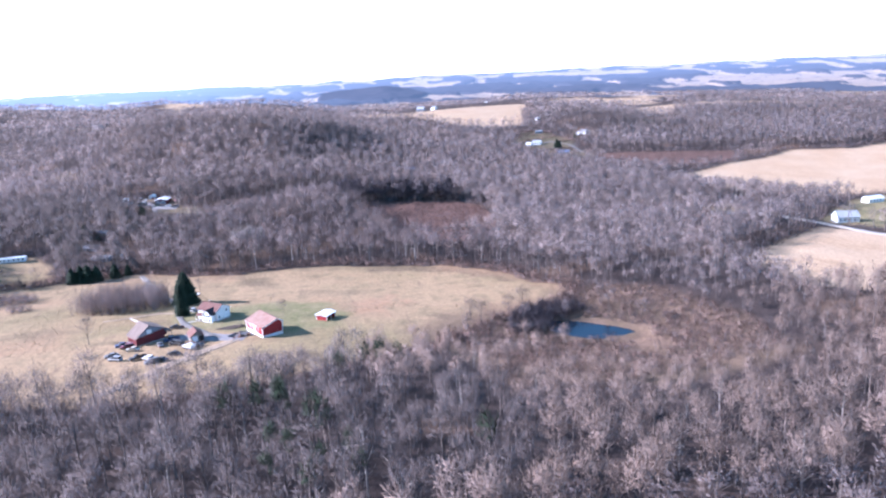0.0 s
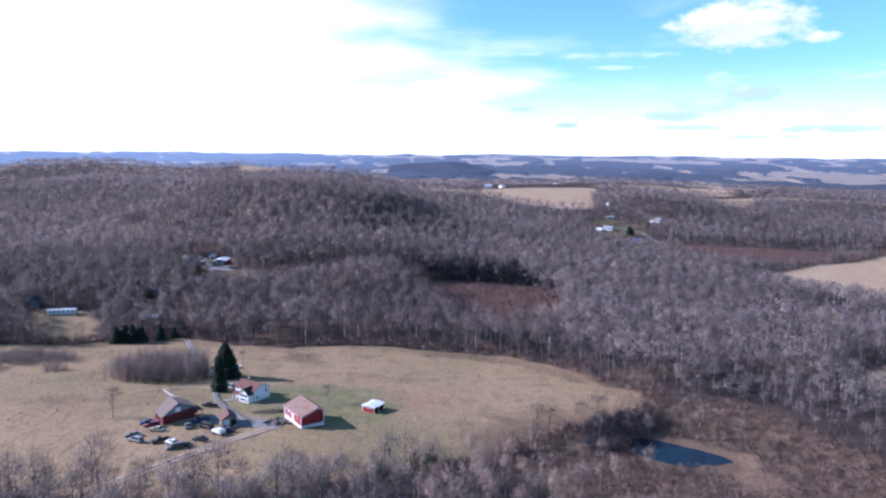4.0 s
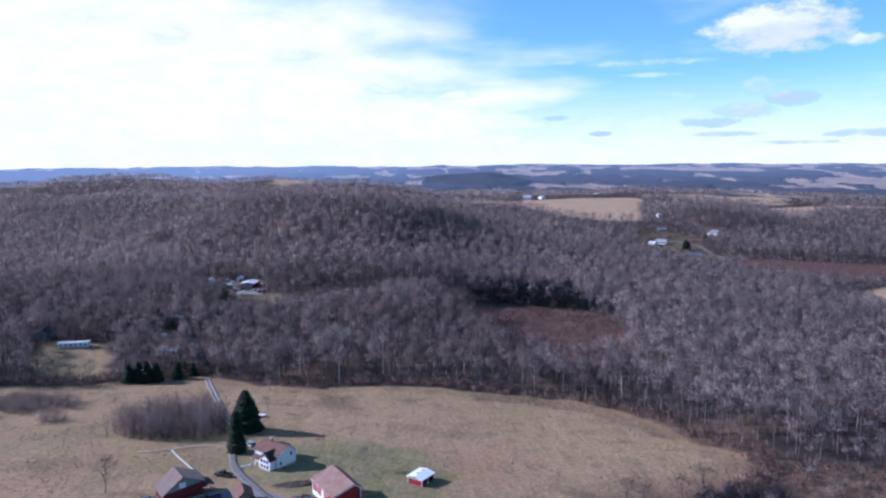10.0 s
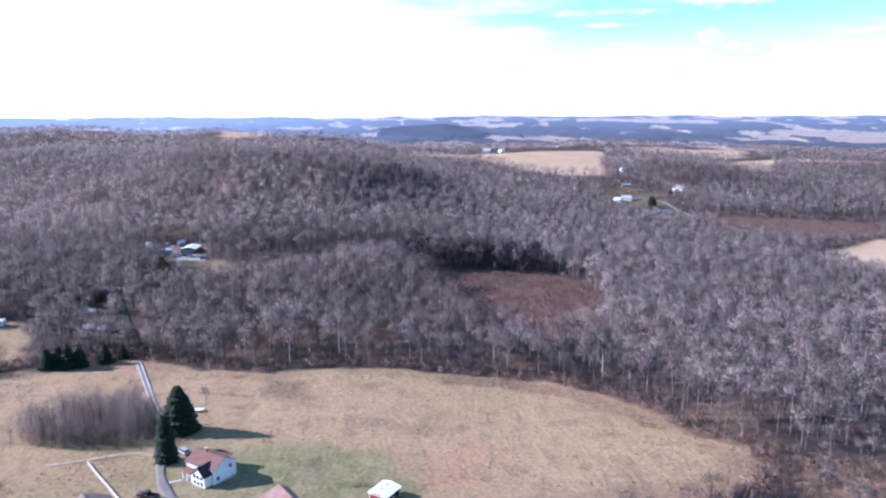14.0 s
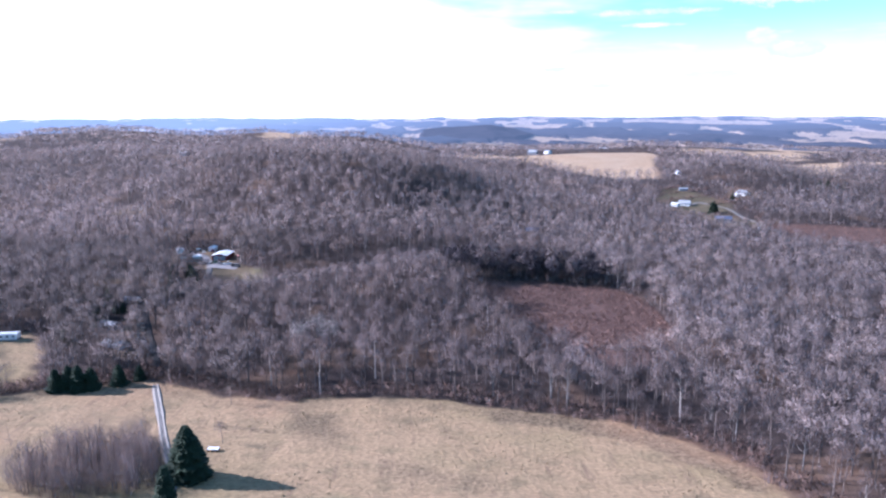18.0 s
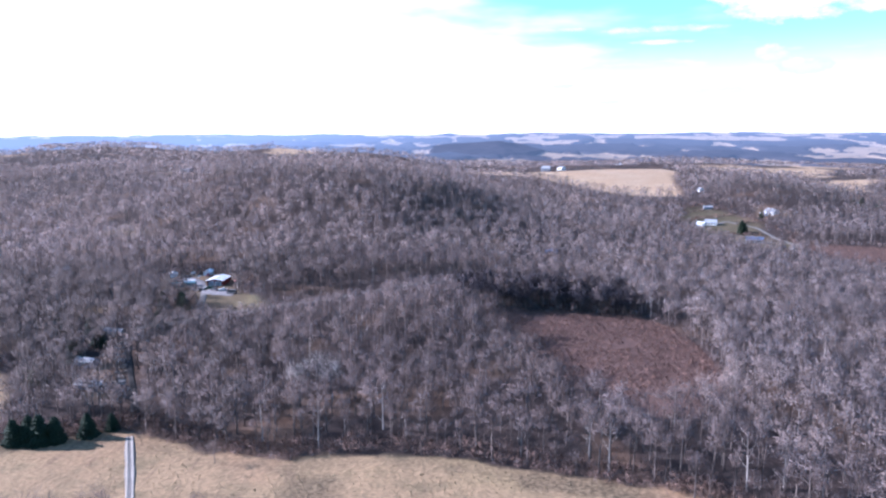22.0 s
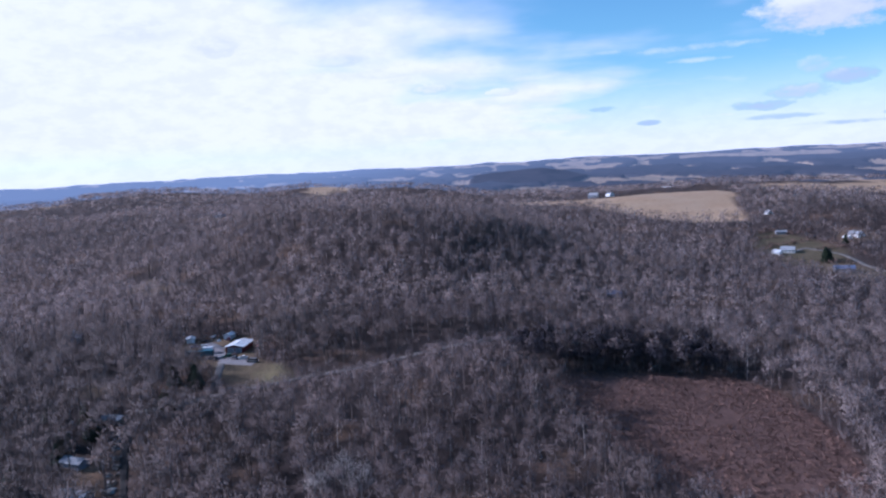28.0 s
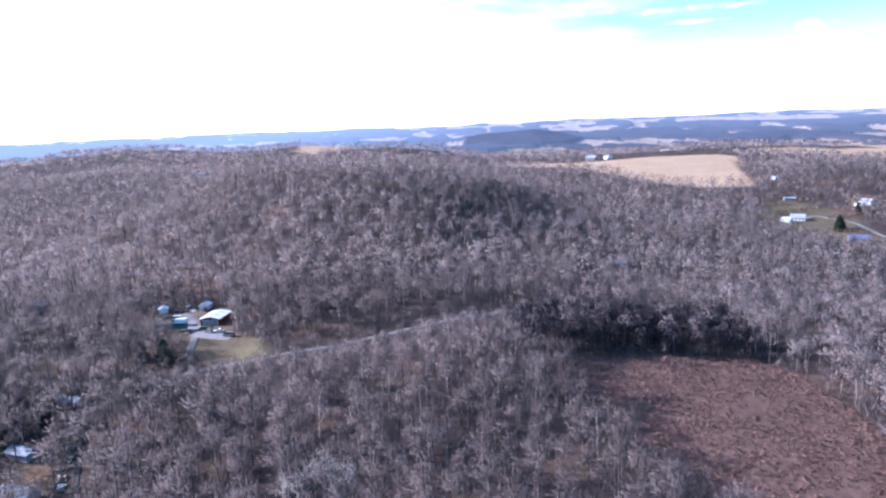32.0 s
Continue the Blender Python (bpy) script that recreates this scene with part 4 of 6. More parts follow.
def woods():
    near = scatter(-330, 330, -262, 330, 6.7)
    near = near[in_view(near) & free(near, 1.5)]
    thin = shape(near[:, 0], near[:, 1], BRUSH) < 0
    near = near[~thin | (rng.uniform(size=len(near)) < .10)]
    tone = .5 + .22 * ripple(near[:, 0], near[:, 1], 60, 41) + .16 * ripple(near[:, 0], near[:, 1], 19, 43)
    pale = rng.uniform(size=len(near)) < .06
    dark = np.any([shape(near[:, 0], near[:, 1], d) + 7 * ripple(near[:, 0], near[:, 1], 14, 47) < 0 for d in SHADE_STANDS], 0)
    grow = stature(near)
    close = (near[:, 1] < -34) & (near[:, 1] > -158)
    behind = near[:, 1] < -190
    # the trees along the meadow and the pond stand as things of their own
    rim = shape(near[:, 0], near[:, 1], MEADOW)
    single = ~dark & (((rim < 15) & (near[:, 0] > -60) & (near[:, 1] > 0)) | ((np.abs(near[:, 0]) < 45) & (np.abs(near[:, 1] + 118) < 28)))
    seeds = {}
    for i, (x, y) in enumerate(near[single]):
        k, light = i % 9, i % 7 == 0
        spot = pose(x, y, float(land(x, y)), 0, 0, i * 47 % 360) @ Matrix.Scale(float(rng.uniform(.8, 1.1) * grow[single][i]), 4)
        if (k, light, y < 0) in seeds:
            copy_thing(seeds[k, light, y < 0], spot)
        else:
            seeds[k, light, y < 0] = tree_thing("pale_tree" if light else "bare_tree", (NEAR if y < 0 else EDGE)[k], x, y, [PALE_BARK if light else BARK, SHADE_GREY_TWIG if y < 0 else TWIG], ("trunk", "crown"),
                                         "leafless pale-barked tree at the wood's edge" if light else "leafless grey-brown tree at the wood's edge", group="trees at the wood's edge")
            seeds[k, light, y < 0].matrix_basis = spot
    close, behind, near, tone, pale, dark, grow = (v[~single] for v in (close, behind, near, tone, pale, dark, grow))
    east = near[:, 0] + 18 * ripple(near[:, 0], near[:, 1], 22, 46) > 2
    drift = near[:, 0] + rng.normal(0, 28, len(near))
    mids = ~close & ~behind & (~dark | (rng.uniform(size=len(near)) < .35))
    # twig colours darker west, paler east: backlit and front-lit sides painted in
    for mask, kinds, twig in ((close & ~behind & east, NEAR, BROWN_TWIG), (close & ~behind & ~east, NEAR, SHADE_GREY_TWIG), (behind, FAR, TWIG), (mids & (drift < -70), MID, SHADE_GREY_TWIG), (mids & (drift >= -70) & (drift < 85), MID, TWIG), (mids & (drift >= 85), MID, LIGHTENED_TWIG)):
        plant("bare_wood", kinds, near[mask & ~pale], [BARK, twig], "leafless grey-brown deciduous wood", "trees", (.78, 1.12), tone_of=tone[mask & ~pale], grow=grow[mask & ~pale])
        plant("pale_bare_wood", kinds, near[mask & pale], [PALE_BARK, twig], "leafless pale-barked trees standing among the wood", "trees", (.8, 1.15), tone_of=tone[mask & pale] + .1, grow=grow[mask & pale])
    # crowded low trees whose dark colour stands in for shade
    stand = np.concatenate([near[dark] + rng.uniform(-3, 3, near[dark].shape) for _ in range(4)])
    plant("dark_stand", HILL, stand, [BARK, DARK_TWIG], "dense twig stand coloured dark for the shade beside the marsh", "trees", (.5, .92))
    mid = scatter(-600, 860, 330, 560, 7.4)
    mid = np.concatenate([mid, scatter(-800, 1200, 560, 900, 9.2), scatter(330, 760, -60, 330, 7.8), scatter(-560, -330, 60, 330, 7.4)])
    mid = mid[in_view(mid) & free(mid, 2)]
    tone = .5 + .26 * ripple(mid[:, 0], mid[:, 1], 90, 42) + .16 * ripple(mid[:, 0], mid[:, 1], 28, 45)
    grow = stature(mid)
    close = mid[:, 1] < 520
    # the far woods' paler twigs carry the distance haze in their colour
    plant("hill_wood", HILL, mid[close], [BARK, LIGHTENED_TWIG], "leafless wood covering the hillside", "trees", (.75, 1.15), tone_of=tone[close], grow=grow[close])
    plant("hill_wood", FAR, mid[~close], [BARK, LIGHTENED_TWIG], "leafless wood on the far slopes", "trees", (.75, 1.15), tone_of=tone[~close], grow=grow[~close])
    far = scatter(-1500, 1900, 900, 2150, 19)
    far = far[in_view(far) & free(far, 3)]
    d = np.hypot(far[:, 0], far[:, 1] + 130)
    crop = (d > 1300) & far_fields(far[:, 0], far[:, 1], .05)
    far = far[~crop & (d < 2250)]
    plant("distant_wood", DIM, far, [BARK, LIGHTENED_TWIG], "distant leafless woods on rolling hills", "trees", (.9, 1.25))
    # the wood goes on to either side and behind
    rest = scatter(-420, 420, -420, 40, 17)
    rest = rest[~in_view(rest) & free(rest, 2)]
    plant("outer_wood", DIM, rest, [BARK, TWIG], "leafless wood stretching away on both sides", "trees", (.8, 1.1))
    young = [shrub(rng.uniform(3.0, 5.5), 3.4, 8, .19) for _ in range(5)]
    low = scatter(-330, 330, -150, 330, 7.4)
    low = low[in_view(low) & free(low, 1.0)]
    plant("saplings", young, low, [TWIG, TWIG], "grey-brown saplings under the bare trees", "saplings", (.6, 1.35))


woods()


def undergrowth():
    kinds = [shrub(rng.uniform(1.8, 3.2), rng.uniform(2.2, 3.4), 18, .14) for _ in range(5)]
    p = scatter(20, 160, -85, 35, 2.6)
    ok = (shape(p[:, 0], p[:, 1], BRUSH) < 2) & (shape(p[:, 0], p[:, 1], POND) > 2.5) & (shape(p[:, 0], p[:, 1], MEADOW) > 0) & (ripple(p[:, 0], p[:, 1], 12, 51) > -.35)
    plant("bramble", kinds, p[ok], [TWIG, RED_TWIG], "reddish-brown brambles round the pond", "bushes", (.5, 1.2))
    # the wood's ragged edge
    q = scatter(-260, 200, -110, 150, 2.8)
    d = shape(q[:, 0], q[:, 1], MEADOW)
    ok = (d > .5) & (d < np.where(q[:, 1] > 60, 12, 8)) & (shape(q[:, 0], q[:, 1], POND) > 3) & in_view(q)
    plant("hedge_brush", kinds, q[ok], [TWIG, RED_TWIG], "tangled brown brush along the meadow's edge", "bushes", (.6, 1.7))
    grove = [shrub(rng.uniform(8.5, 11), 2.4, 26, .11) for _ in range(4)]
    g = scatter(-115, -58, 30, 95, 2.4)
    ok = shape(g[:, 0], g[:, 1], [(-108, 47), (-90, 40), (-72, 42), (-66, 48), (-70, 60), (-82, 80), (-96, 74), (-106, 60)]) < 0
    plant("thicket", grove, g[ok], [TWIG, TWIG], "dense grey thicket of saplings in the meadow", "bushes", (.55, 1.2))
    tall = [bare_tree(rng.uniform(9, 12), 2.0, 6, 150, .10, 3, 1, clear=.3, fan=.3) for _ in range(4)]
    ok &= rng.uniform(size=len(g)) < .30
    plant("thicket_sapling", tall, g[ok], [BARK, TWIG], "slim grey saplings rising out of the thicket", "saplings", (.7, 1.15))
    low = [shrub(rng.uniform(4.5, 6), 2.8, 24, .12) for _ in range(3)]
    for poly, label in (([(-172, 78), (-150, 74), (-132, 86), (-140, 96), (-168, 100)], "grey brushy thicket at the meadow's edge"),
                        ([(-139, 62), (-132, 60), (-129, 66), (-136, 69)], "small round grey bush clump"),
                        ([(-168, 62), (-158, 60), (-156, 70), (-166, 72)], "small grey bush clump beside the thicket")):
        g = scatter(-180, -120, 55, 105, 2.3)
        plant("thicket", low, g[shape(g[:, 0], g[:, 1], poly) < 0], [TWIG, TWIG], label, "bushes", (.7, 1.1))
    tuft = [shrub(rng.uniform(.35, .6), .7, 4, .12) for _ in range(4)]
    m = scatter(-170, 105, -55, 135, 2.2)
    ok = (shape(m[:, 0], m[:, 1], MEADOW) < -1) & (shape(m[:, 0], m[:, 1], LAWN) > 1) & (along(m[:, 0], m[:, 1], DRIVE) > 3) & (along(m[:, 0], m[:, 1], TRACK) > 3)
    ok &= (shape(m[:, 0], m[:, 1], [(-82, 10), (-82, -35), (-30, -35), (-10, -22), (-10, 0), (-50, 12)]) > 0) & (ripple(m[:, 0], m[:, 1], 16, 55) > -.1)
    plant("meadow_grass", tuft, m[ok], [DRY_GRASS, DRY_GRASS], "tussocks of dry tan meadow grass", "grass", (.6, 1.3))
    reed = [shrub(rng.uniform(.9, 1.5), 1.3, 8, .16) for _ in range(4)]
    m = scatter(25, 120, 155, 265, 1.9)
    ok = (shape(m[:, 0], m[:, 1], MARSH) < 0) & (ripple(m[:, 0], m[:, 1], 9, 56) > -.8)
    plant("marsh_reeds", reed, m[ok], [REED, REED], "russet reeds and sedge of the marsh", "reeds", (.6, 1.3))
    m = scatter(285, 430, 375, 490, 3.2)
    ok = shape(m[:, 0], m[:, 1], BROWN_FIELD) < 0
    plant("brown_weeds", reed, m[ok], [REED, REED], "rust-brown weeds in a wet field", "weeds", (.6, 1.2))


def edge_brush():
    bush = [shrub(rng.uniform(3.0, 4.5), 4.2, 9, .34) for _ in range(5)]
    spots = []
    for poly in (MARSH, FIELD_SE, FIELD_E, SMALL_FIELD, BROWN_FIELD, YARD_NE, YARD_E, YARD_W, YARD_WEST, FIELD_N):
        c = np.array(poly, float)
        p = scatter(c[:, 0].min() - 14, c[:, 0].max() + 14, c[:, 1].min() - 14, c[:, 1].max() + 14, 4.2 if poly is not FIELD_N else 7.0)
        d = shape(p[:, 0], p[:, 1], poly)
        spots.append(p[(d > 0) & (d < 11) & free(p, 0)])
    plant("edge_brush", bush, np.concatenate(spots), [TWIG, TWIG], "grey-brown brush along the edges of the fields", "bushes", (.6, 1.6))
    hedge = []
    for line in ([(246, 560), (262, 572), (300, 582)], [(250, 590), (275, 602), (318, 612)], [(262, 618), (300, 632)], [(244, 520), (262, 508), (290, 500)], [(290, 545), (322, 556)], [(300, 470), (318, 500), (312, 530)]):
        for (ax, ay), (bx, by) in zip(line[:-1], line[1:]):
            k = np.arange(0, math.hypot(bx - ax, by - ay), 2.6)[:, None] / math.hypot(bx - ax, by - ay)
            hedge.append(np.array([[ax, ay]]) * (1 - k) + np.array([[bx, by]]) * k + rng.uniform(-2.5, 2.5, (len(k), 2)))
    hedge = np.concatenate(hedge)
    hedge = hedge[np.min([np.hypot(hedge[:, 0] - hx, hedge[:, 1] - hy) for hx, hy in ((272, 550), (256, 543), (334, 580), (328, 574), (287, 613), (270, 473))], 0) > 9]
    plant("hedge", bush, hedge, [TWIG, RED_TWIG], "unclipped brown hedges between hillside yards", "hedge", (.6, 1.3))
    # dark brush over the pond's end
    p = scatter(62, 104, -34, 0, 2.2)
    ok = (shape(p[:, 0], p[:, 1], [(66, -26), (70, -32), (82, -29), (86, -22), (96, -15), (102, -12), (98, -4), (84, -2), (72, -10)]) < 0) & (shape(p[:, 0], p[:, 1], POND) > .3)
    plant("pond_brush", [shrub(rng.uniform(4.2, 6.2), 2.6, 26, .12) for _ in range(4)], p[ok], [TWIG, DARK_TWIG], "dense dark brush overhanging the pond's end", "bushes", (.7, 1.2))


undergrowth()
edge_brush()


def lone_trees():
    big = conifer(14.8, 6.0, 46, 26, round_top=.5)
    tree_thing("spruce_tree", big, -61, 52.5, [BARK, NEEDLE], ("trunk", "crown"), "broad dark green spruce beside the gravel driveway")
    tree_thing("spruce_tree", conifer(13.8, 3.2, 40, 18, bare=.02, round_top=.4), -58.3, 29, [BARK, NEEDLE], ("trunk", "crown"), "slim dark green spruce beside the farmhouse")
    row = [conifer(8.6, 4.0, 24, 16, bare=.02, round_top=.6) for _ in range(3)]
    for i, (x, y, s) in enumerate(((-131, 126, 1.0), (-127, 127.5, 1.1), (-123.5, 127, 1.15), (-119.5, 128.5, 1.0), (-111.5, 133, .95), (-106, 138, .7))):
        tree_thing("spruce_tree", tuple(a * s if k == 0 else a for k, a in enumerate(row[i % 3])), x, y, [BARK, NEEDLE], ("trunk", "crown"),
                   "dark evergreen in a row at the wood's edge", i * 50, group="evergreens at the wood's edge")
    pine = [bare_tree(18.5, 2.7, 6, 420, .22, 4, 1, clear=.42) for _ in range(3)]
    for i, (x, y) in enumerate(((-17, -104), (-11, -110), (-5, -114), (-25, -104), (-13, -105), (31, -134), (-2, -119), (-9, -125), (-3, -131), (3, -127), (-13, -133), (4, -136), (-6, -138), (-14, -121), (10, -74), (19, -78), (14, -76), (3, -80))):
        tree_thing("pine_tree", tuple(a * (1 if i < 7 else .8) if k == 0 else a for k, a in enumerate(pine[i % 3])), x, y, [BARK, NEEDLE], ("trunk", "crown"), "dark green pine among bare trees", i * 37, group="pines in the near wood")
    spots = ((-150, 205), (-146, 196), (-152, 225), (-143, 212), (-168, 228), (-124, 262), (-121, 257), (-126, 236), (-133, 262), (281, 516), (430, 600), (445, 610), (460, 604), (-150, 175), (318, 560))
    for i, (x, y) in enumerate(spots):
        tree_thing("spruce_tree", row[i % 3], x, y, [BARK, NEEDLE], ("trunk", "crown"), "dark evergreen standing near houses", i * 61, group="evergreens near the houses")
    tree_thing("spruce_tree", conifer(12.0, 4.6, 26, 15, bare=.02, round_top=.5), 276, 510, [BARK, NEEDLE], ("trunk", "crown"), "tall dark evergreen beside a hillside house")
    solos = [bare_tree(9.5, 3.9, 16, 420, .075, 5, 2, .25) for _ in range(3)]
    for x, y, s, label in ((-85.2, -3.2, 1.12, "leafless young tree alone in the dry meadow"), (-17, 13, .75, "small leafless tree on the lawn"), (-59, 77.8, .75, "small leafless tree by the driveway"),
                           (-65, 112, .8, "small leafless tree at the meadow's edge"), (69.6, -10.2, 1.0, "leafless spreading tree near the pond"), (76, -9, 1.25, "leafless spreading tree above the pond"), (54.5, -10, 1.0, "leafless forked tree at the meadow's corner"), (58, -13, .9, "leafless forked tree at the meadow's corner"),
                           (-160, 122, 1.0, "leafless tree in a yard"), (-154, 120, 1.0, "leafless tree in a yard"), (-148, 126, 1.1, "leafless tree in a yard")):
        solo = solos[int(x * 7) % 3]
        tree_thing("bare_tree", (solo[0] * s, *solo[1:]), x, y, [BARK, BARK], ("trunk", "crown"), label, x * 7 % 360)
    slim = [bare_tree(19, 1.9, 6, 60, .22, 4, 1, .2) for _ in range(3)]
    for i, (x, y) in enumerate(((70, 694), (80, 690), (86, 692), (94, 688), (101, 689), (110, 684), (116, 679), (124, 672), (132, 664))):
        tree_thing("tall_bare_tree", slim[i % 3], x, y, [BARK, TWIG], ("trunk", "crown"), "slim tall leafless tree on the crest before a field", i * 41, group="slim trees on the crest")
    pale = bare_tree(17, 5.5, 14, 420, .10, 6, 2, .3)
    for x, y in ((-42, 161), (-36, 156), (-47, 154)):
        tree_thing("pale_tree", pale, x, y, [SILVER_BARK, SILVER_BARK], ("trunk", "crown"), "pale silvery leafless tree standing out of the wood", x * 9 % 360)


lone_trees()

# ---------------------------------------------------------------- buildings
def box(bm, x0, x1, y0, y1, z0, z1):
    v = [bm.verts.new(p) for p in ((x0, y0, z0), (x1, y0, z0), (x1, y1, z0), (x0, y1, z0), (x0, y0, z1), (x1, y0, z1), (x1, y1, z1), (x0, y1, z1))]
    for f in ((3, 2, 1, 0), (4, 5, 6, 7), (0, 1, 5, 4), (1, 2, 6, 5), (2, 3, 7, 6), (3, 0, 4, 7)):
        bm.faces.new([v[i] for i in f])


def boxed(x0, x1, y0, y1, z0, z1, bevel=0.0):
    bm = bmesh.new()
    box(bm, x0, x1, y0, y1, z0, z1)
    if bevel:
        bmesh.ops.bevel(bm, geom=bm.edges[:], offset=bevel, segments=1, affect="EDGES")
    return bm


def prism(outline, y0, y1):
    """A solid with the outline (x, z) drawn out from y0 to y1."""
    bm = bmesh.new()
    a, b = [bm.verts.new((x, y0, z)) for x, z in outline], [bm.verts.new((x, y1, z)) for x, z in outline]
    bm.faces.new(a)
    bm.faces.new(b[::-1])
    for i in range(len(a)):
        j = (i + 1) % len(a)
        bm.faces.new((a[j], a[i], b[i], b[j]))
    bmesh.ops.recalc_face_normals(bm, faces=bm.faces[:])
    return bm


def moved(bm, matrix):
    bmesh.ops.transform(bm, matrix=matrix, verts=bm.verts[:])
    bmesh.ops.recalc_face_normals(bm, faces=bm.faces[:])
    return bm


def slab(p, q, y0, y1, thick):
    """A roof panel: its section runs from p to q (x, z), drawn from y0 to y1."""
    d = Vector((q[0] - p[0], q[1] - p[1])).normalized()
    n = Vector((-d.y, d.x)) if d.x > 0 else Vector((d.y, -d.x))
    return prism([p, q, (q[0] + n.x * thick, q[1] + n.y * thick), (p[0] + n.x * thick, p[1] + n.y * thick)], y0, y1)


WALLS = {  # wall side: origin corner, way along, outward normal, in the building's own axes (w across x, l along y)
    "front": lambda w, l: ((0, 0), (1, 0), (0, -1)),
    "back": lambda w, l: ((w, l), (-1, 0), (0, 1)),
    "left": lambda w, l: ((0, l), (0, -1), (-1, 0)),
    "right": lambda w, l: ((w, 0), (0, 1), (1, 0)),
}


def panel(side, w, l, u, z, width, height, proud, depth):
    (ox, oy), (ax, ay), (nx, ny) = WALLS[side](w, l)
    pts = []
    for du, dn in ((0, proud - depth), (width, proud - depth), (width, proud), (0, proud)):
        pts.append((ox + ax * (u + du) + nx * dn, oy + ay * (u + du) + ny * dn))
    bm = bmesh.new()
    lo, hi = [bm.verts.new((*p, z)) for p in pts], [bm.verts.new((*p, z + height)) for p in pts]
    bm.faces.new(lo), bm.faces.new(hi[::-1])
    for i in range(4):
        bm.faces.new((lo[i], lo[(i + 1) % 4], hi[(i + 1) % 4], hi[i]))
    bmesh.ops.recalc_face_normals(bm, faces=bm.faces[:])
    return bm


def ring(side, w, l, u, z, width, height, proud, depth, bar):
    """A frame of four bars round an opening."""
    bm = panel(side, w, l, u - bar, z - bar, width + 2 * bar, bar, proud, depth)
    for args in ((u - bar, z + height, width + 2 * bar, bar), (u - bar, z, bar, height), (u + width, z, bar, height)):
        other = panel(side, w, l, *args, proud, depth)
        me = bpy.data.meshes.new("bar")
        other.to_mesh(me)
        other.free()
        bm.from_mesh(me)
        bpy.data.meshes.remove(me)
    return bm


def window(ob, side, w, l, u, z, width, height, frame_mat=None):
    f = part("window", ring(side, w, l, u, z, width, height, .07, .09, .10), frame_mat or WHITE_TRIM, ob)
    part("pane", panel(side, w, l, u, z, width, height, .02, .05), GLASS_DARK, f, "dark glass pane")
    return f


def door(ob, side, w, l, u, z, width, height, material, label, trim=True):
    d = part("door", panel(side, w, l, u, z, width, height, .05, .10), material, ob, label)
    if trim:
        part("door_frame", ring(side, w, l, u, z, width, height, .08, .10, .12), WHITE_TRIM, d)
    return d


def gabled(name, x, y, turn, w, l, eave, ridge, wall, roof, label, category="house", ridge_at=.5, back_eave=None, foundation=.5, over=.35,
           trim=None, found_mat=None, group="", chimney=False, roof_thick=.16):
    """A building whose gables face the front and back; its ridge runs along y. Its origin is the front corner where x is least."""
    ob = thing(name, x, y, turn, label, category, group, sink=.25)
    be = eave if back_eave is None else back_eave
    rx = w * ridge_at
    part("foundation", boxed(-.06, w + .06, -.06, l + .06, -1.2, foundation), found_mat or STONE, ob)
    part("wall", prism([(0, foundation + .004), (w, foundation + .004), (w, be), (rx, ridge), (0, eave)], 0, l), wall, ob)
    s1, s2 = (ridge - eave) / rx, (ridge - be) / (w - rx)
    part("roof_panel", slab((-over, eave - over * s1 + .02), (rx, ridge + .02), -over, l + over, roof_thick), roof, ob)
    part("roof_panel", slab((w + over, be - over * s2 + .02), (rx + .005, ridge + .02), -over, l + over, roof_thick), roof, ob)
    part("ridge_cap", boxed(rx - .16, rx + .16, -over - .02, l + over + .02, ridge + roof_thick - .02, ridge + roof_thick + .10), roof, ob)
    if trim:
        for cx, cz in ((0, eave), (w, be)):
            for cy in (0, l):
                part("corner_board", boxed(cx - .12, cx + .12, cy - .12, cy + .12, foundation + .01, cz - .05), trim, ob)
        for cy in (-over - .03, l + over - .05):
            part("barge_board", slab((-over, eave - over * s1 - .22), (rx, ridge - .22), cy, cy + .08, .26), trim, ob)
            part("barge_board", slab((w + over, be - over * s2 - .22), (rx + .004, ridge - .22), cy, cy + .08, .26), trim, ob)
    if chimney:
        c = part("chimney", boxed(rx - .35, rx + .35, l * .62, l * .62 + .7, ridge - .8, ridge + 1.1, .03), RUST_ROOF, ob, "brick chimney")
        part("chimney_cap", boxed(rx - .42, rx + .42, l * .62 - .07, l * .62 + .77, ridge + 1.1, ridge + 1.2), CONCRETE, c)
    return ob


def red_barn():
    w, l = 7.8, 13.2
    ob = gabled("barn", -22.9, -16.4, 30, w, l, 3.9, 5.9, RED_WALL, RUST_ROOF, "red board barn with white trim and a faded rust roof", "barn", .76, 4.7, .9, .4, WHITE_TRIM, WHITE_WALL)
    (o, a, n) = WALLS["left"](w, l)
    for u, wd in ((1.0, 2.3), (3.7, 2.3), (7.5, 2.6)):
        d = door(ob, "left", w, l, u, .95, wd, 2.35, RED_WALL, "red plank barn door framed in white")
        part("door_brace", panel("left", w, l, u + wd / 2 - .06, 1.0, .12, 2.25, .09, .05), WHITE_TRIM, d)
    part("white_panel", panel("left", w, l, 6.1, .95, 1.2, 2.4, .05, .1), WHITE_TRIM, ob)
    for u in (1.2, 4.6):
        window(ob, "front", w, l, u, .15, 1.1, .55)
    for k in range(11):
        part("board_batten", panel("front", w, l, .35 + k * .66, .95, .05, 2.6, .03, .05), RED_WALL, ob)


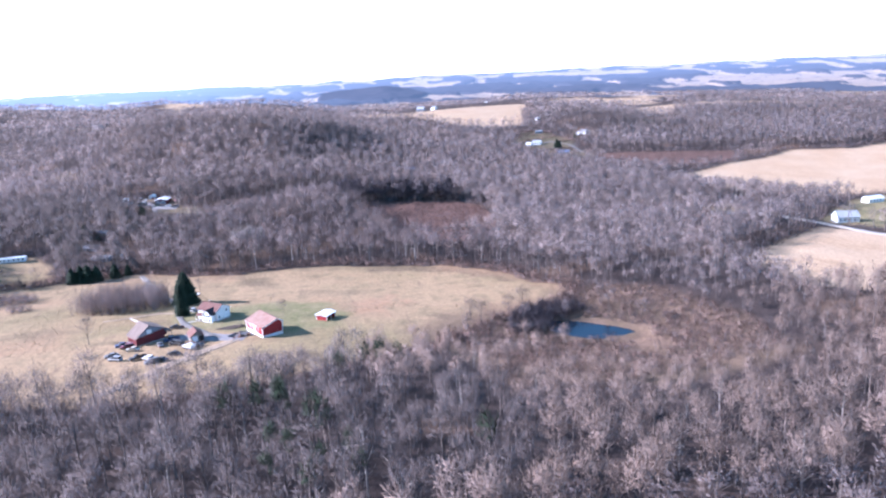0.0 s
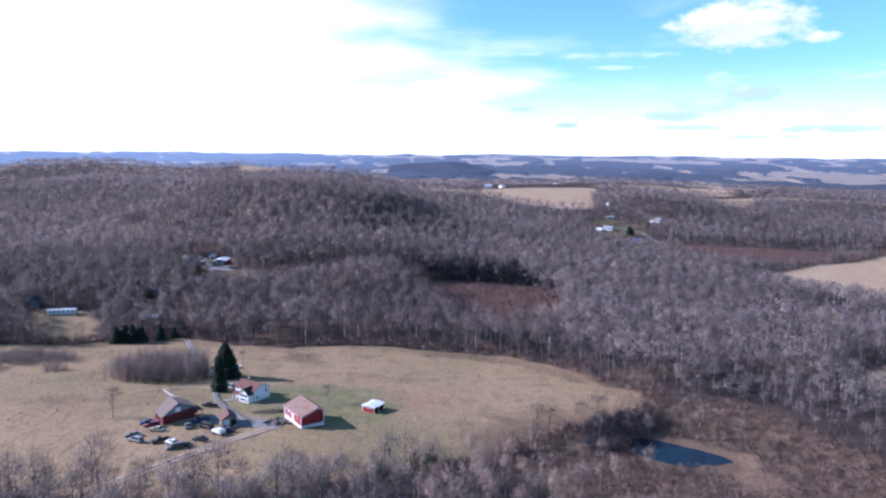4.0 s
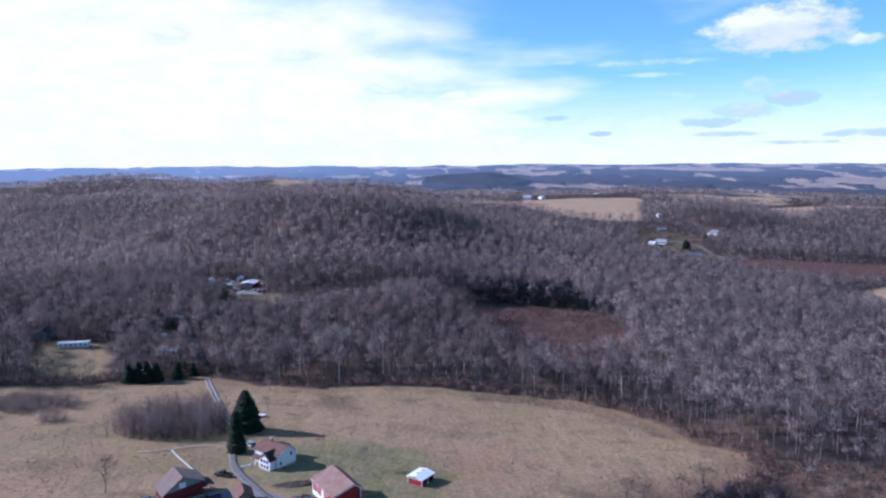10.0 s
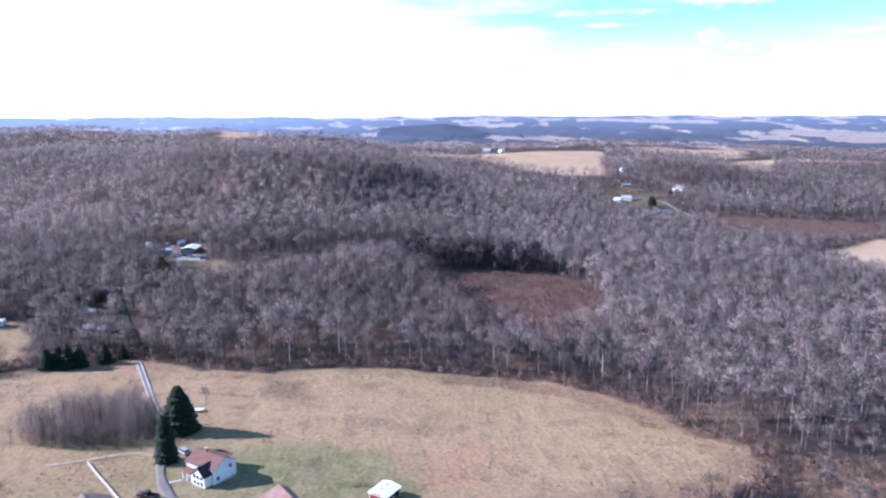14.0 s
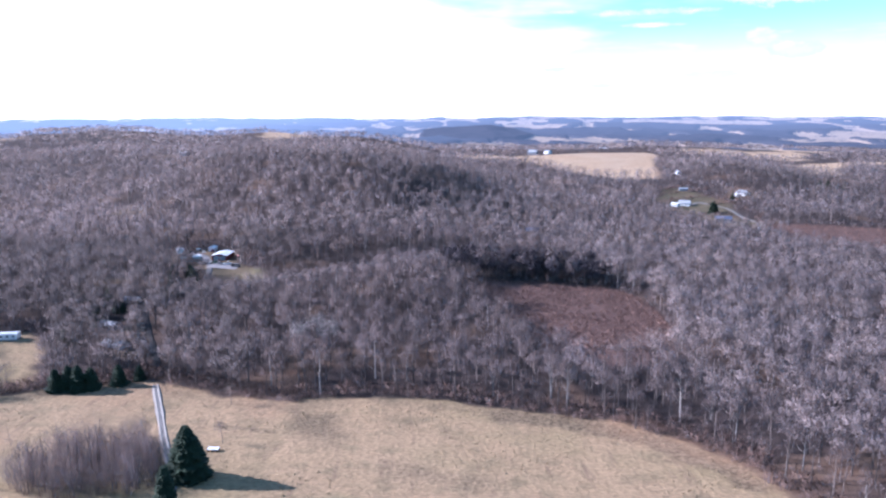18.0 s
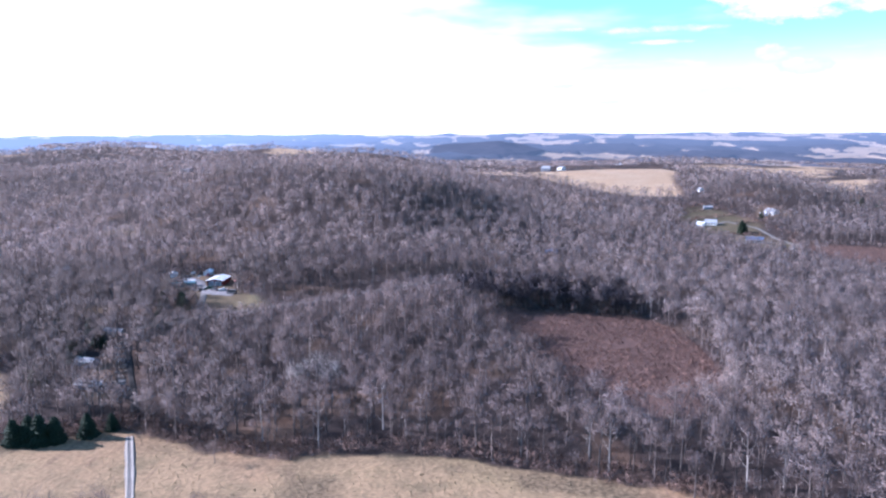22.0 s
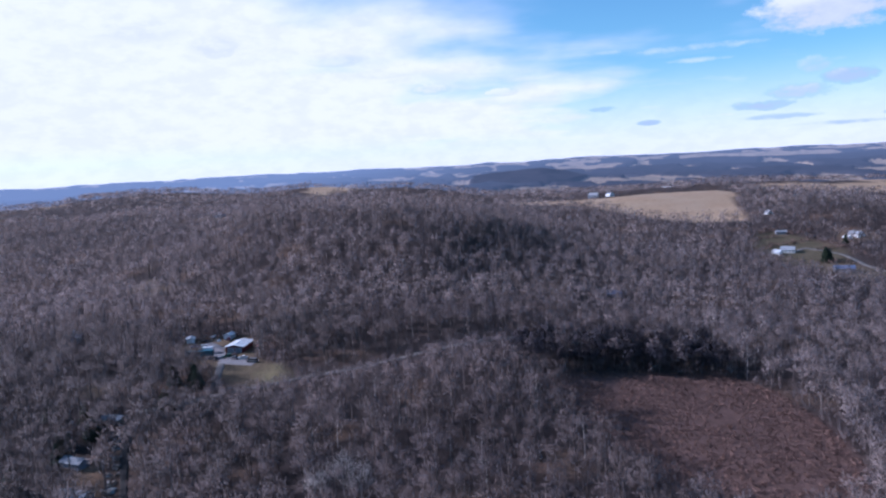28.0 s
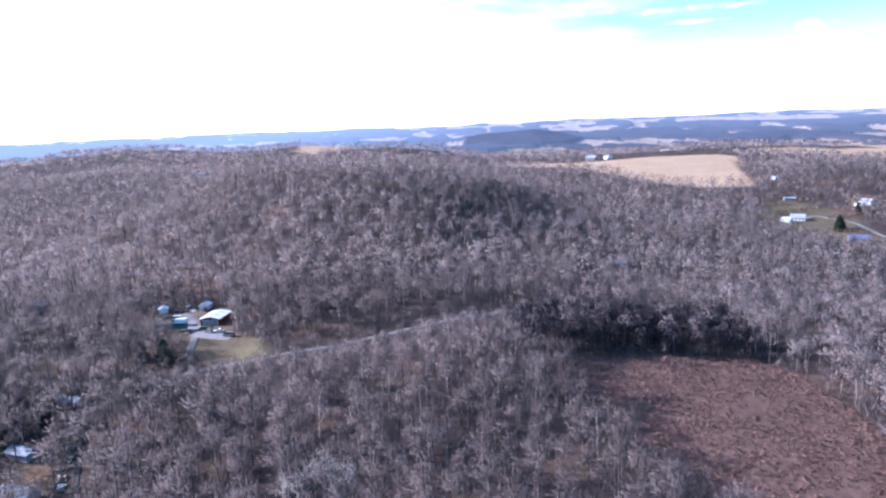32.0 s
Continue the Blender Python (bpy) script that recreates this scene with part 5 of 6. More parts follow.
def farmhouse():
    ob = gabled("farmhouse", -42.5, 13.0, 52, 7.6, 10.8, 4.7, 6.7, WHITE_WALL, BROWN_ROOF,
                "white sided two-storey farmhouse with brown shingle roof", "house", .5, None, .5, .4, WHITE_TRIM, chimney=True)
    # turned so that the long wall looks over the drive; its own right side is the far one
    w, l = 7.6, 10.8
    window(ob, "front", w, l, 5.4, 3.2, .8, 1.1)
    window(ob, "front", w, l, 1.0, 1.2, .8, 1.1)
    for u in (.8, 2.6, 8.4):
        window(ob, "left", w, l, l - u - .9, 1.1, .9, 1.2)
    # a gabled bay faces the drive
    out = Matrix(((0, 1, 0, -2.6), (1, 0, 0, .6), (0, 0, 1, 0), (0, 0, 0, 1)))
    part("bay_foundation", boxed(-2.66, 0, .54, 5.66, -1.2, .5), STONE, ob)
    part("bay_wall", moved(prism([(0, .5), (5, .5), (5, 3.7), (2.5, 5.8), (0, 3.7)], 0, 2.6), out), WHITE_WALL, ob)
    # one brown roof; the slope away from the sun has its shade painted dark
    part("bay_roof", moved(slab((-.35, 3.42), (2.5, 5.82), -.35, 4.4, .16), out), DARK_ROOF, ob, "bay roof slope coloured dark for its shade")
    part("bay_roof", moved(slab((5.35, 3.42), (2.505, 5.82), -.35, 4.4, .16), out), BROWN_ROOF, ob)
    for u in (.7, 2.1, 3.5):
        for z in (.9, 2.6):
            f = part("window", boxed(-2.68, -2.58, .6 + u - .08, .6 + u + .83, z - .08, z + 1.13), WHITE_TRIM, ob)
            part("pane", boxed(-2.71, -2.66, .6 + u, .6 + u + .75, z, z + 1.05), GLASS_DARK, f, "dark glass pane")
    # low rear wing under one slope
    part("rear_foundation", boxed(7.61, 11.2, 5.6, 10.7, -1.2, .5), STONE, ob)
    part("rear_wall", prism([(7.61, .505), (11.2, .505), (11.2, 3.1), (7.61, 4.1)], 5.6, 10.7), WHITE_WALL, ob)
    part("roof_panel", slab((7.62, 4.12), (11.55, 3.03), 5.3, 11.0, .16), BROWN_ROOF, ob)
    part("porch_roof", slab((-2.2, 2.45), (.05, 3.0), 6.6, 10.6, .12), BROWN_ROOF, ob)
    for yy in (6.8, 8.6, 10.4):
        part("porch_post", boxed(-2.0, -1.86, yy - .07, yy + .07, -.2, 2.5), WHITE_TRIM, ob)
    part("porch_deck", boxed(-2.2, 0, 6.6, 10.6, -.6, .3), PLANK, ob)
    door(ob, "left", w, l, 2.0, .5, 1.0, 2.05, DARK_RED, "dark red front door")
    ob.scale = (.92, .92, .92)


def machine_shop():
    w, l = 10.2, 7.4
    ob = gabled("machine_shop", -66.7, -11.8, 35, w, l, 2.9, 6.4, DARK_RED, SHOP_ROOF, "dark red barn workshop with grey gable and weathered roof", "barn", .49, 4.1, .3, .45, None, CONCRETE)
    g = part("gable_cladding", prism([(.05, 2.9), (w - .05, 4.05), (w * .49, 6.3)], -.06, .02), GREY_WALL, ob, "grey painted gable boards")
    window(ob, "front", w, l, 4.1, 3.6, 1.5, 1.3)
    part("gable_hatch", boxed(4.1, 5.6, -.12, -.05, 3.6, 4.9), WHITE_TRIM, ob, "white hatch")
    door(ob, "front", w, l, 1.0, .32, 3.0, 2.4, DARK_RED, "dark red sliding door", False)
    door(ob, "front", w, l, 5.2, .32, 3.0, 2.4, DARK_RED, "dark red sliding door", False)
    part("lean_to_roof", slab((w + 3.2, 1.9), (w + .1, 2.8), .5, l - 2, .12), DARK_ROOF, ob)
    for yy in (.8, 3.0, 5.2):
        part("lean_to_post", boxed(w + 2.85, w + 3.0, yy - .08, yy + .08, -.4, 1.95), PLANK, ob)
    part("lean_to_wall", boxed(w + .1, w + 3.0, l - 2.2, l - 2.05, -.4, 2.3), DARK_RED, ob)


def garage():
    w, l = 4.4, 5.6
    ob = gabled("garage", -48.0, -13.6, 20, w, l, 2.3, 3.9, PLANK, BROWN_ROOF, "small brown-roofed wooden garage beside the farmyard", "shed", .5, None, .15, .35, None, CONCRETE)
    door(ob, "front", w, l, .6, .2, 1.6, 1.95, WHITE_TRIM, "white garage door")
    # no opening here: a dark panel stands in for the shade inside
    door(ob, "front", w, l, 2.8, .2, 1.6, 1.95, GLASS_DARK, "dark panel for the shade in an open doorway", False)


def red_shed():
    ob = thing("field_shed", -4.0, 2.4, -37, "small red run-in shed with a white sheet-metal roof", "shed", sink=.1)
    w, l = 4.9, 5.8
    part("front_wall", boxed(0, w, 0, .15, -.6, 2.2), RED_WALL, ob)
    part("back_wall", boxed(0, w, l - .15, l, -.6, 2.2), RED_WALL, ob)
    part("side_wall", boxed(0, .15, .15, l - .15, -.6, 2.3), RED_WALL, ob)
    for yy in (.0, l / 2 - .1, l - .2):
        part("post", boxed(w - .2, w, yy, yy + .2, -.6, 2.15), WHITE_TRIM, ob)
    part("header_beam", boxed(w - .15, w, .2, l - .2, 1.85, 2.15), WHITE_TRIM, ob)
    part("corner_board", boxed(-.05, .1, -.05, .1, -.6, 2.25), WHITE_TRIM, ob)
    part("corner_board", boxed(w - .1, w + .05, -.05, .1, -.6, 2.15), WHITE_TRIM, ob)
    part("roof_panel", slab((-.3, 2.22), (w / 2, 2.62), -.35, l + .35, .10), WHITE_ROOF, ob)
    part("roof_panel", slab((w + .3, 2.1), (w / 2 + .004, 2.62), -.35, l + .35, .10), WHITE_ROOF, ob)
    for yy in (1.6, 3.9):
        part("skylight", slab((w * .3, 2.62), (w * .3 + .9, 2.74), yy, yy + 1.3, .03), GREY_ROOF, ob, "grey translucent roof sheet")
    part("fascia", boxed(-.3, w + .3, -.40, -.33, 2.05, 2.25), WHITE_TRIM, ob)


def low_wall():
    a, b = Vector((-79.0, 30.0)), Vector((-62.3, 5.8))
    d = b - a
    ob = thing("retaining_wall", a.x, a.y, math.degrees(math.atan2(d.y, d.x)), "long low concrete wall with a pale top", "wall")
    n = 12
    for i in range(n):
        x0, x1 = d.length * i / n, d.length * (i + 1) / n - .02
        p, q = a + d * (i / n), a + d * ((i + 1) / n)
        z = (float(land(p.x, p.y)) + float(land(q.x, q.y))) / 2 - float(land(a.x, a.y))
        part("wall_block", boxed(x0, x1, -.13, .13, z - .7, z + .5, .02), CONCRETE, ob)
        part("coping", boxed(x0, x1, -.19, .19, z + .502, z + .6, .02), PALE_STONE, ob)


def plain_house(x, y, turn, w, l, eave, ridge, wall, roof, label, windows=True, group="", name="house", category="house", trim=None):
    ob = gabled(name, x, y, turn, w, l, eave, ridge, wall, roof, label, category, .5, None, .3, .35, trim, CONCRETE, group)
    if windows:
        for u in np.arange(1.0, l - 1.4, 2.6):
            for side in ("left", "right"):
                window(ob, side, w, l, float(u), 1.1, .95, 1.2)
        for u in (w * .2, w * .62):
            window(ob, "front", w, l, u, 1.1, .95, 1.2)
        door(ob, "front", w, l, w * .42, .35, .95, 2.05, GLASS_DARK, "dark front door")
    return ob


def long_trailer(x, y, turn, length, wall, roof, label):
    """A mobile home on piers with skirting and a hitch."""
    ob = thing("mobile_home", x, y, turn, label, "trailer")
    w, l = 3.8, length
    part("skirting", boxed(.06, w - .06, .06, l - .06, -.7, .6), GREY_ROOF, ob)
    part("wall", boxed(0, w, 0, l, .6, 2.9, .05), wall, ob)
    part("roof", prism([(-.12, 2.9), (w + .12, 2.9), (w + .12, 3.0), (w / 2, 3.3), (-.12, 3.0)], -.15, l + .15), roof, ob)
    for u in np.arange(1.0, l - 1.5, 2.4):
        for side in ("left", "right"):
            window(ob, side, w, l, float(u), 1.5, 1.0, .8)
    door(ob, "right", w, l, l * .45, .7, .85, 1.95, GREY_WALL, "grey trailer door")
    part("hitch", boxed(w / 2 - .08, w / 2 + .08, -1.1, 0, .35, .5), RUST, ob)
    return ob


red_barn()
farmhouse()
machine_shop()
garage()
red_shed()
low_wall()
ribbon("walkway", [(-55.4, 15.6), (-51.5, 17.6), (-47.6, 19.4)], 1.1, CONCRETE, "pale concrete walk from the drive to the porch", .12, 0.0, .05, "path")
ribbon("yard_gravel", [(-58, -6), (-46, -7), (-36, -12), (-29, -13)], 6.5, GRAVEL, "grey gravel farmyard between the barns", .09, 0.02, .3, "yard")
ribbon("thicket_path", [(-62, 34), (-70, 37.5), (-79, 32), (-90, 29)], 1.6, DIRT, "bare dirt path along a thicket", .1, 0, .3, "path")

# houses by the roads
plain_house(268, 544, 62, 7.5, 10.5, 3.0, 5.4, WHITE_WALL, GREY_ROOF, "white house with a grey roof on a grassy slope")
plain_house(254, 540, 40, 5, 7, 2.5, 3.9, WHITE_WALL, WHITE_ROOF, "small white outbuilding beside a white house", False, name="outbuilding", category="shed")
plain_house(336, 574, 20, 8, 11, 3.2, 5.6, WHITE_WALL, GREY_ROOF, "white house with a grey roof above a lane")
plain_house(326, 572, 10, 5, 6, 2.5, 3.8, WHITE_WALL, WHITE_ROOF, "white garage beside a lane", False, name="outbuilding", category="shed")
plain_house(293, 612, 80, 4.0, 9, 2.6, 3.4, GREY_WALL, GREY_ROOF, "long grey shed on a terraced slope", False, name="outbuilding", category="shed")
plain_house(315, 702, 0, 5, 8, 2.8, 4.4, WHITE_WALL, GREY_ROOF, "small white house at the top of a slope")
plain_house(276, 470, 70, 8, 13, 3.2, 5.0, GREY_WALL, BLUE_ROOF, "long shop with a blue metal roof", False, name="workshop", category="shed")
plain_house(94, 404, 80, 6, 9, 2.7, 4.2, GREY_WALL, BLUE_ROOF, "blue-grey roofed house hidden among bare trees")
plain_house(303, 80, 75, 8, 12, 3.4, 6.2, WHITE_WALL, GREY_ROOF, "white house beside the gravel road")
plain_house(367, 133, 95, 6, 12, 2.8, 4.2, WHITE_WALL, WHITE_ROOF, "low white house on a green lawn")
plain_house(380, 118, 20, 6, 9, 2.6, 4.0, WHITE_WALL, GREY_ROOF, "white garage on a green lawn", False, name="outbuilding", category="shed")
plain_house(-136, 189, 68, 4.5, 9, 2.4, 3.6, GREY_WALL, GREY_ROOF, "dark cabin with a grey metal roof under trees", False, name="cabin", category="cabin")
plain_house(-124, 168, 70, 5, 11, 2.4, 3.6, GREY_WALL, GREY_ROOF, "cabin with a long grey roof beside the lane", False, name="cabin", category="cabin")
plain_house(-138, 222, 75, 4, 8.5, 2.3, 3.3, PLANK, GREY_ROOF, "dark shed with a grey roof at the lane's end", False, name="cabin", category="cabin")
plain_house(-146, 212, 40, 6, 8, 2.6, 4.4, PLANK, DARK_ROOF, "brown house with a dark roof among trees", False)
plain_house(-227, 338, 20, 9, 14, 3.0, 5.0, GREY_WALL, GREY_ROOF, "grey metal building among trees", False)
plain_house(-284, 772, 60, 8, 12, 3.0, 5.0, GREY_WALL, GREY_ROOF, "grey house in a distant clearing", False)
plain_house(-205, 187, 10, 8, 12, 2.8, 4.8, GREY_WALL, DARK_ROOF, "dark roofed house in a shaded yard", False)
long_trailer(-171.5, 176.5, 96, 15, WHITE_WALL, WHITE_ROOF, "white mobile home on a lawn below woods")
FARM_X, FARM_Y = 222, 1132
# the farm on the far field
plain_house(FARM_X + 22, FARM_Y + 6, 20, 9, 13, 4.5, 7.5, WHITE_WALL, GREY_ROOF, "white farmhouse on the edge of a distant field", False)
plain_house(FARM_X, FARM_Y, 60, 10, 16, 5.0, 8.5, GREY_WALL, GREY_ROOF, "grey barn beside a distant farmhouse", False, name="barn", category="barn")
plain_house(455, 1500, 70, 9, 20, 4, 7, WHITE_WALL, WHITE_ROOF, "long white barn far off among fields", False, name="barn", category="barn")

# the workshop yard in the wood
def yard_hall():
    w, l = 9.0, 12.5
    ob = gabled("workshop_hall", -122.6, 299.5, -6, w, l, 3.6, 4.5, DARK_RED, WHITE_ROOF, "dark workshop with a bright white metal roof", "workshop", .5, None, .2, .4, None, CONCRETE)
    for yy in (3.9, 8.3):
        part("roof_seam", slab((-.4, 3.72), (w / 2, 4.72), yy, yy + .5, .05), GREY_ROOF, ob, "grey band across the roof")
        part("roof_seam", slab((w + .4, 3.72), (w / 2 + .004, 4.72), yy, yy + .5, .05), GREY_ROOF, ob, "grey band across the roof")
    door(ob, "front", w, l, 1.2, .25, 3.0, 2.8, GREY_WALL, "grey roller door")
    door(ob, "front", w, l, 5.0, .25, 3.0, 2.8, GREY_WALL, "grey roller door")


yard_hall()
ribbon("yard_floor", [(-140, 318), (-130, 306), (-126, 296), (-116, 291)], 7.5, GRAVEL, "pale gravel yard round a workshop", .1, .02, .3, "yard")
ribbon("yard_entry", [(-121, 291), (-119, 280), (-116, 268), (-112, 250)], 3.0, DULL_GRAVEL, "gravel entry from the road to the workshop", .1, .02, .2)
ribbon("yard_apron", [(-122, 289.5), (-112, 286), (-103, 283)], 6.5, GRAVEL, "grey gravel apron before the workshop", .13, .02, .15, "yard")
plain_house(-150, 320, 20, 4, 5, 2.4, 3.2, WHITE_WALL, WHITE_ROOF, "small white shed in the workshop yard", False, name="outbuilding", category="shed")
plain_house(-131, 322, -5, 4, 5, 2.6, 3.4, WHITE_WALL, WHITE_ROOF, "small white shed behind the workshop", False, name="outbuilding", category="shed")


# ---------------------------------------------------------------- vehicles
def wheel(ob, x, y, r, width=.22):
    bm = bmesh.new()
    bmesh.ops.create_cone(bm, cap_ends=True, segments=18, radius1=r, radius2=r, depth=width, matrix=Matrix.Translation((x, y, r)) @ Matrix.Rotation(math.pi / 2, 4, "Y"))
    bmesh.ops.bevel(bm, geom=[e for e in bm.edges if len(e.link_faces) == 2 and e.calc_face_angle() > 1], offset=.04, segments=1, affect="EDGES")
    wh = part("wheel", bm, RUBBER, ob, "black rubber tyre")
    bm = bmesh.new()
    bmesh.ops.create_cone(bm, cap_ends=True, segments=12, radius1=r * .58, radius2=r * .58, depth=width + .03, matrix=Matrix.Translation((x, y, r)) @ Matrix.Rotation(math.pi / 2, 4, "Y"))
    part("rim", bm, STEEL, wh, "steel rim")


def turned(bm):
    """An outline drawn in x, z and drawn out along y, turned so that x runs along the vehicle."""
    bmesh.ops.transform(bm, matrix=Matrix(((0, 1, 0, 0), (1, 0, 0, 0), (0, 0, 1, 0), (0, 0, 0, 1))), verts=bm.verts[:])
    bmesh.ops.recalc_face_normals(bm, faces=bm.faces[:])
    return bm


BODIES = {
    "car": (4.6, [(-2.3, .35), (2.3, .35), (2.3, .72), (2.1, .84), (1.0, .95), (-1.3, .95), (-2.2, .88), (-2.3, .7)], [(-1.5, .95), (1.1, .95), (.35, 1.42), (-.9, 1.42)]),
    "wagon": (4.7, [(-2.35, .38), (2.35, .38), (2.35, .78), (2.1, .95), (1.1, 1.05), (-2.25, 1.05), (-2.35, .8)], [(-2.2, 1.05), (1.2, 1.05), (.45, 1.7), (-2.05, 1.7)]),
    "pickup": (5.4, [(-2.7, .5), (2.7, .5), (2.7, .9), (2.55, 1.1), (1.2, 1.15), (-.4, 1.15), (-.4, .78), (-2.6, .78), (-2.6, 1.12), (-2.7, 1.12)], [(-.4, 1.15), (1.25, 1.15), (.65, 1.78), (-.3, 1.78)]),
    "van": (5.2, [(-2.6, .4), (2.6, .4), (2.6, .95), (2.1, 1.15), (-2.6, 1.15)], [(-2.6, 1.15), (2.1, 1.15), (1.5, 2.0), (-2.5, 2.05)]),
}


def vehicle(style, colour, x, y, turn, label, hood_up=False):
    name = {"car": "car", "wagon": "station_wagon", "pickup": "pickup_truck", "van": "van"}[style]
    ob = thing(name, x, y, turn, label, "truck" if style == "pickup" else "car", "parked vehicles")
    length, low, high = BODIES[style]
    bm = turned(prism(low, -.88, .88))
    bmesh.ops.bevel(bm, geom=bm.edges[:], offset=.05, segments=1, affect="EDGES")
    part("body", bm, PAINT[colour], ob)
    bm = turned(prism(high, -.76, .76))
    part("cabin_glass", bm, GLASS_DARK, ob, "dark glazing")
    top = max(z for _, z in high)
    xs = [p for p, z in high if z > top - .08]
    part("roof", boxed(-.72, .72, min(xs) - .05, max(xs) + .08, top - .02, top + .05, .02), PAINT[colour], ob)
    if style == "pickup":
        part("tailgate", boxed(-.8, .8, -2.72, -2.62, .75, 1.12), PAINT[colour], ob)
        for s in (-.84, .76):
            part("bed_side", boxed(s, s + .08, -2.6, -.4, .75, 1.14), PAINT[colour], ob)
    for sx in (-.8, .8):
        for sy in (-length * .31, length * .31):
            wheel(ob, sx, sy, .34)
        part("headlight", boxed(sx - .14, sx + .14, length / 2 - .04, length / 2 + .02, .6, .76), LAMP_GLASS, ob)
        part("tail_light", boxed(sx - .12, sx + .12, -length / 2 - .02, -length / 2 + .04, .6, .78), TAIL_GLASS, ob)
    part("bumper", boxed(-.85, .85, length / 2 - .02, length / 2 + .08, .36, .52), PAINT["grey"], ob)
    part("bumper", boxed(-.85, .85, -length / 2 - .08, -length / 2 + .02, .36, .52), PAINT["grey"], ob)
    return ob


FARM_CARS = [
    ("car", "grey", -72.5, -21.5, 105, "old grey car parked on dry grass"), ("wagon", "silver", -70.2, -26.2, 65, "silver wagon parked on dry grass"),
    ("pickup", "black", -62.8, -27.2, 118, "black pickup with a pale load on dry grass"), ("car", "white", -58.8, -29.0, 60, "white-roofed old car on dry grass"),
    ("car", "black", -54.6, -31.6, 70, "black car parked beside the track"), ("wagon", "grey", -57.2, -32.8, 115, "grey wagon in a row of parked cars"),
    ("car", "tan", -66.8, -17.2, 75, "tan car beside the workshop wall"), ("car", "blue", -72.0, -10.2, 110, "blue car in the shade of the workshop"),
    ("wagon", "maroon", -69.5, -13.2, 100, "maroon wagon beside the workshop"), ("pickup", "blue", -55.4, -9.4, 120, "blue pickup truck in the farmyard"),
    ("car", "black", -45.2, -19.0, 80, "black car in the farmyard"), ("pickup", "black", -57.0, 8.5, 70, "black pickup on the gravel driveway"),
    ("wagon", "silver", -55.5, 35.0, 40, "silver wagon parked behind the farmhouse"), ("car", "black", -51.5, -26.5, 70, "black car beside the dirt track"),
    ("car", "grey", -58.2, -14.5, 20, "grey car before the workshop doors"), ("van", "black", -52.5, -15.6, 60, "black van in the farmyard"),
]
for row in FARM_CARS:
    vehicle(*row)
for row in (
    ("van", "white", -137.5, 309.5, 80, "white van in the workshop yard"), ("pickup", "blue", -142, 312, 95, "blue pickup in the workshop yard"),
    ("car", "black", -125.5, 292.5, 40, "black car in the workshop yard"), ("wagon", "green", -120, 293.5, 100, "green wagon in the workshop yard"),
    ("car", "grey", -115.5, 290, 60, "grey car in the workshop yard"), ("car", "maroon", -128, 321, 10, "maroon car behind the workshop"),
    ("car", "white", -111, 289.5, 95, "white car in the workshop yard"), ("car", "black", -141, 320, 80, "black car among yard clutter"), ("van", "grey", -105, 284, 75, "grey van on the gravel apron"),
    ("car", "white", 262, 552, 20, "white car near a white house"), ("car", "silver", 289, 446, 110, "silver car on a gravel lot"), ("car", "black", 283, 452, 100, "black car on a gravel lot"), ("wagon", "grey", 294, 440, 95, "grey wagon on a gravel lot"),
):
    vehicle(*row)


def box_trailer():
    ob = thing("box_trailer", -140.5, 294.5, -88 + 90, "long teal semi-trailer parked at the yard's edge", "trailer")
    part("body", boxed(-.0, 13.6, -1.25, 1.25, 1.1, 3.9, .04), TEAL_PAINT, ob)
    part("chassis", boxed(.2, 13.4, -.5, .5, .75, 1.1), RUST, ob)
    for k in range(12):
        part("wall_rib", boxed(.6 + k * 1.08, .72 + k * 1.08, -1.30, -1.25, 1.15, 3.85), TEAL_PAINT, ob)
    for x in (1.4, 2.7):
        for y in (-1.05, 1.05):
            bm = bmesh.new()
            bmesh.ops.create_cone(bm, cap_ends=True, segments=16, radius1=.5, radius2=.5, depth=.35, matrix=Matrix.Translation((x, y, .5)) @ Matrix.Rotation(math.pi / 2, 4, "X"))
            part("wheel", bm, RUBBER, ob, "black rubber tyre")
    for y in (-.7, .7):
        part("landing_leg", boxed(10.4, 10.6, y - .08, y + .08, -.05, 1.1), STEEL, ob)
    part("end_door", boxed(-.06, 0, -1.2, 1.2, 1.15, 3.85), TEAL_PAINT, ob)


box_trailer()


def farm_trailer():
    """A white hay trailer with a raised front board, half covered by a tarpaulin."""
    ob = thing("hay_trailer", -47.6, -20.8, -42, "white tarpaulin-covered farm trailer in the yard", "trailer")
    part("bed", boxed(-2.4, 2.4, -1.1, 1.1, .7, .85), PLANK, ob)
    part("front_board", boxed(2.3, 2.4, -1.1, 1.1, .85, 2.0), WHITE_TRIM, ob)
    bm = prism([(-2.3, .86), (2.2, .86), (2.0, 1.5), (.6, 1.95), (-.9, 1.7), (-2.1, 1.2)], -1.15, 1.15)
    bmesh.ops.bevel(bm, geom=bm.edges[:], offset=.12, segments=2, affect="EDGES")
    part("tarpaulin", bm, WHITE_TRIM, ob, "white tarpaulin")
    part("drawbar", boxed(2.4, 4.0, -.06, .06, .55, .67), RUST, ob)
    for x in (-1.3, -.5):
        for y in (-1.0, 1.0):
            bm = bmesh.new()
            bmesh.ops.create_cone(bm, cap_ends=True, segments=14, radius1=.38, radius2=.38, depth=.22, matrix=Matrix.Translation((x, y, .38)) @ Matrix.Rotation(math.pi / 2, 4, "X"))
            part("wheel", bm, RUBBER, ob, "black rubber tyre")


farm_trailer()


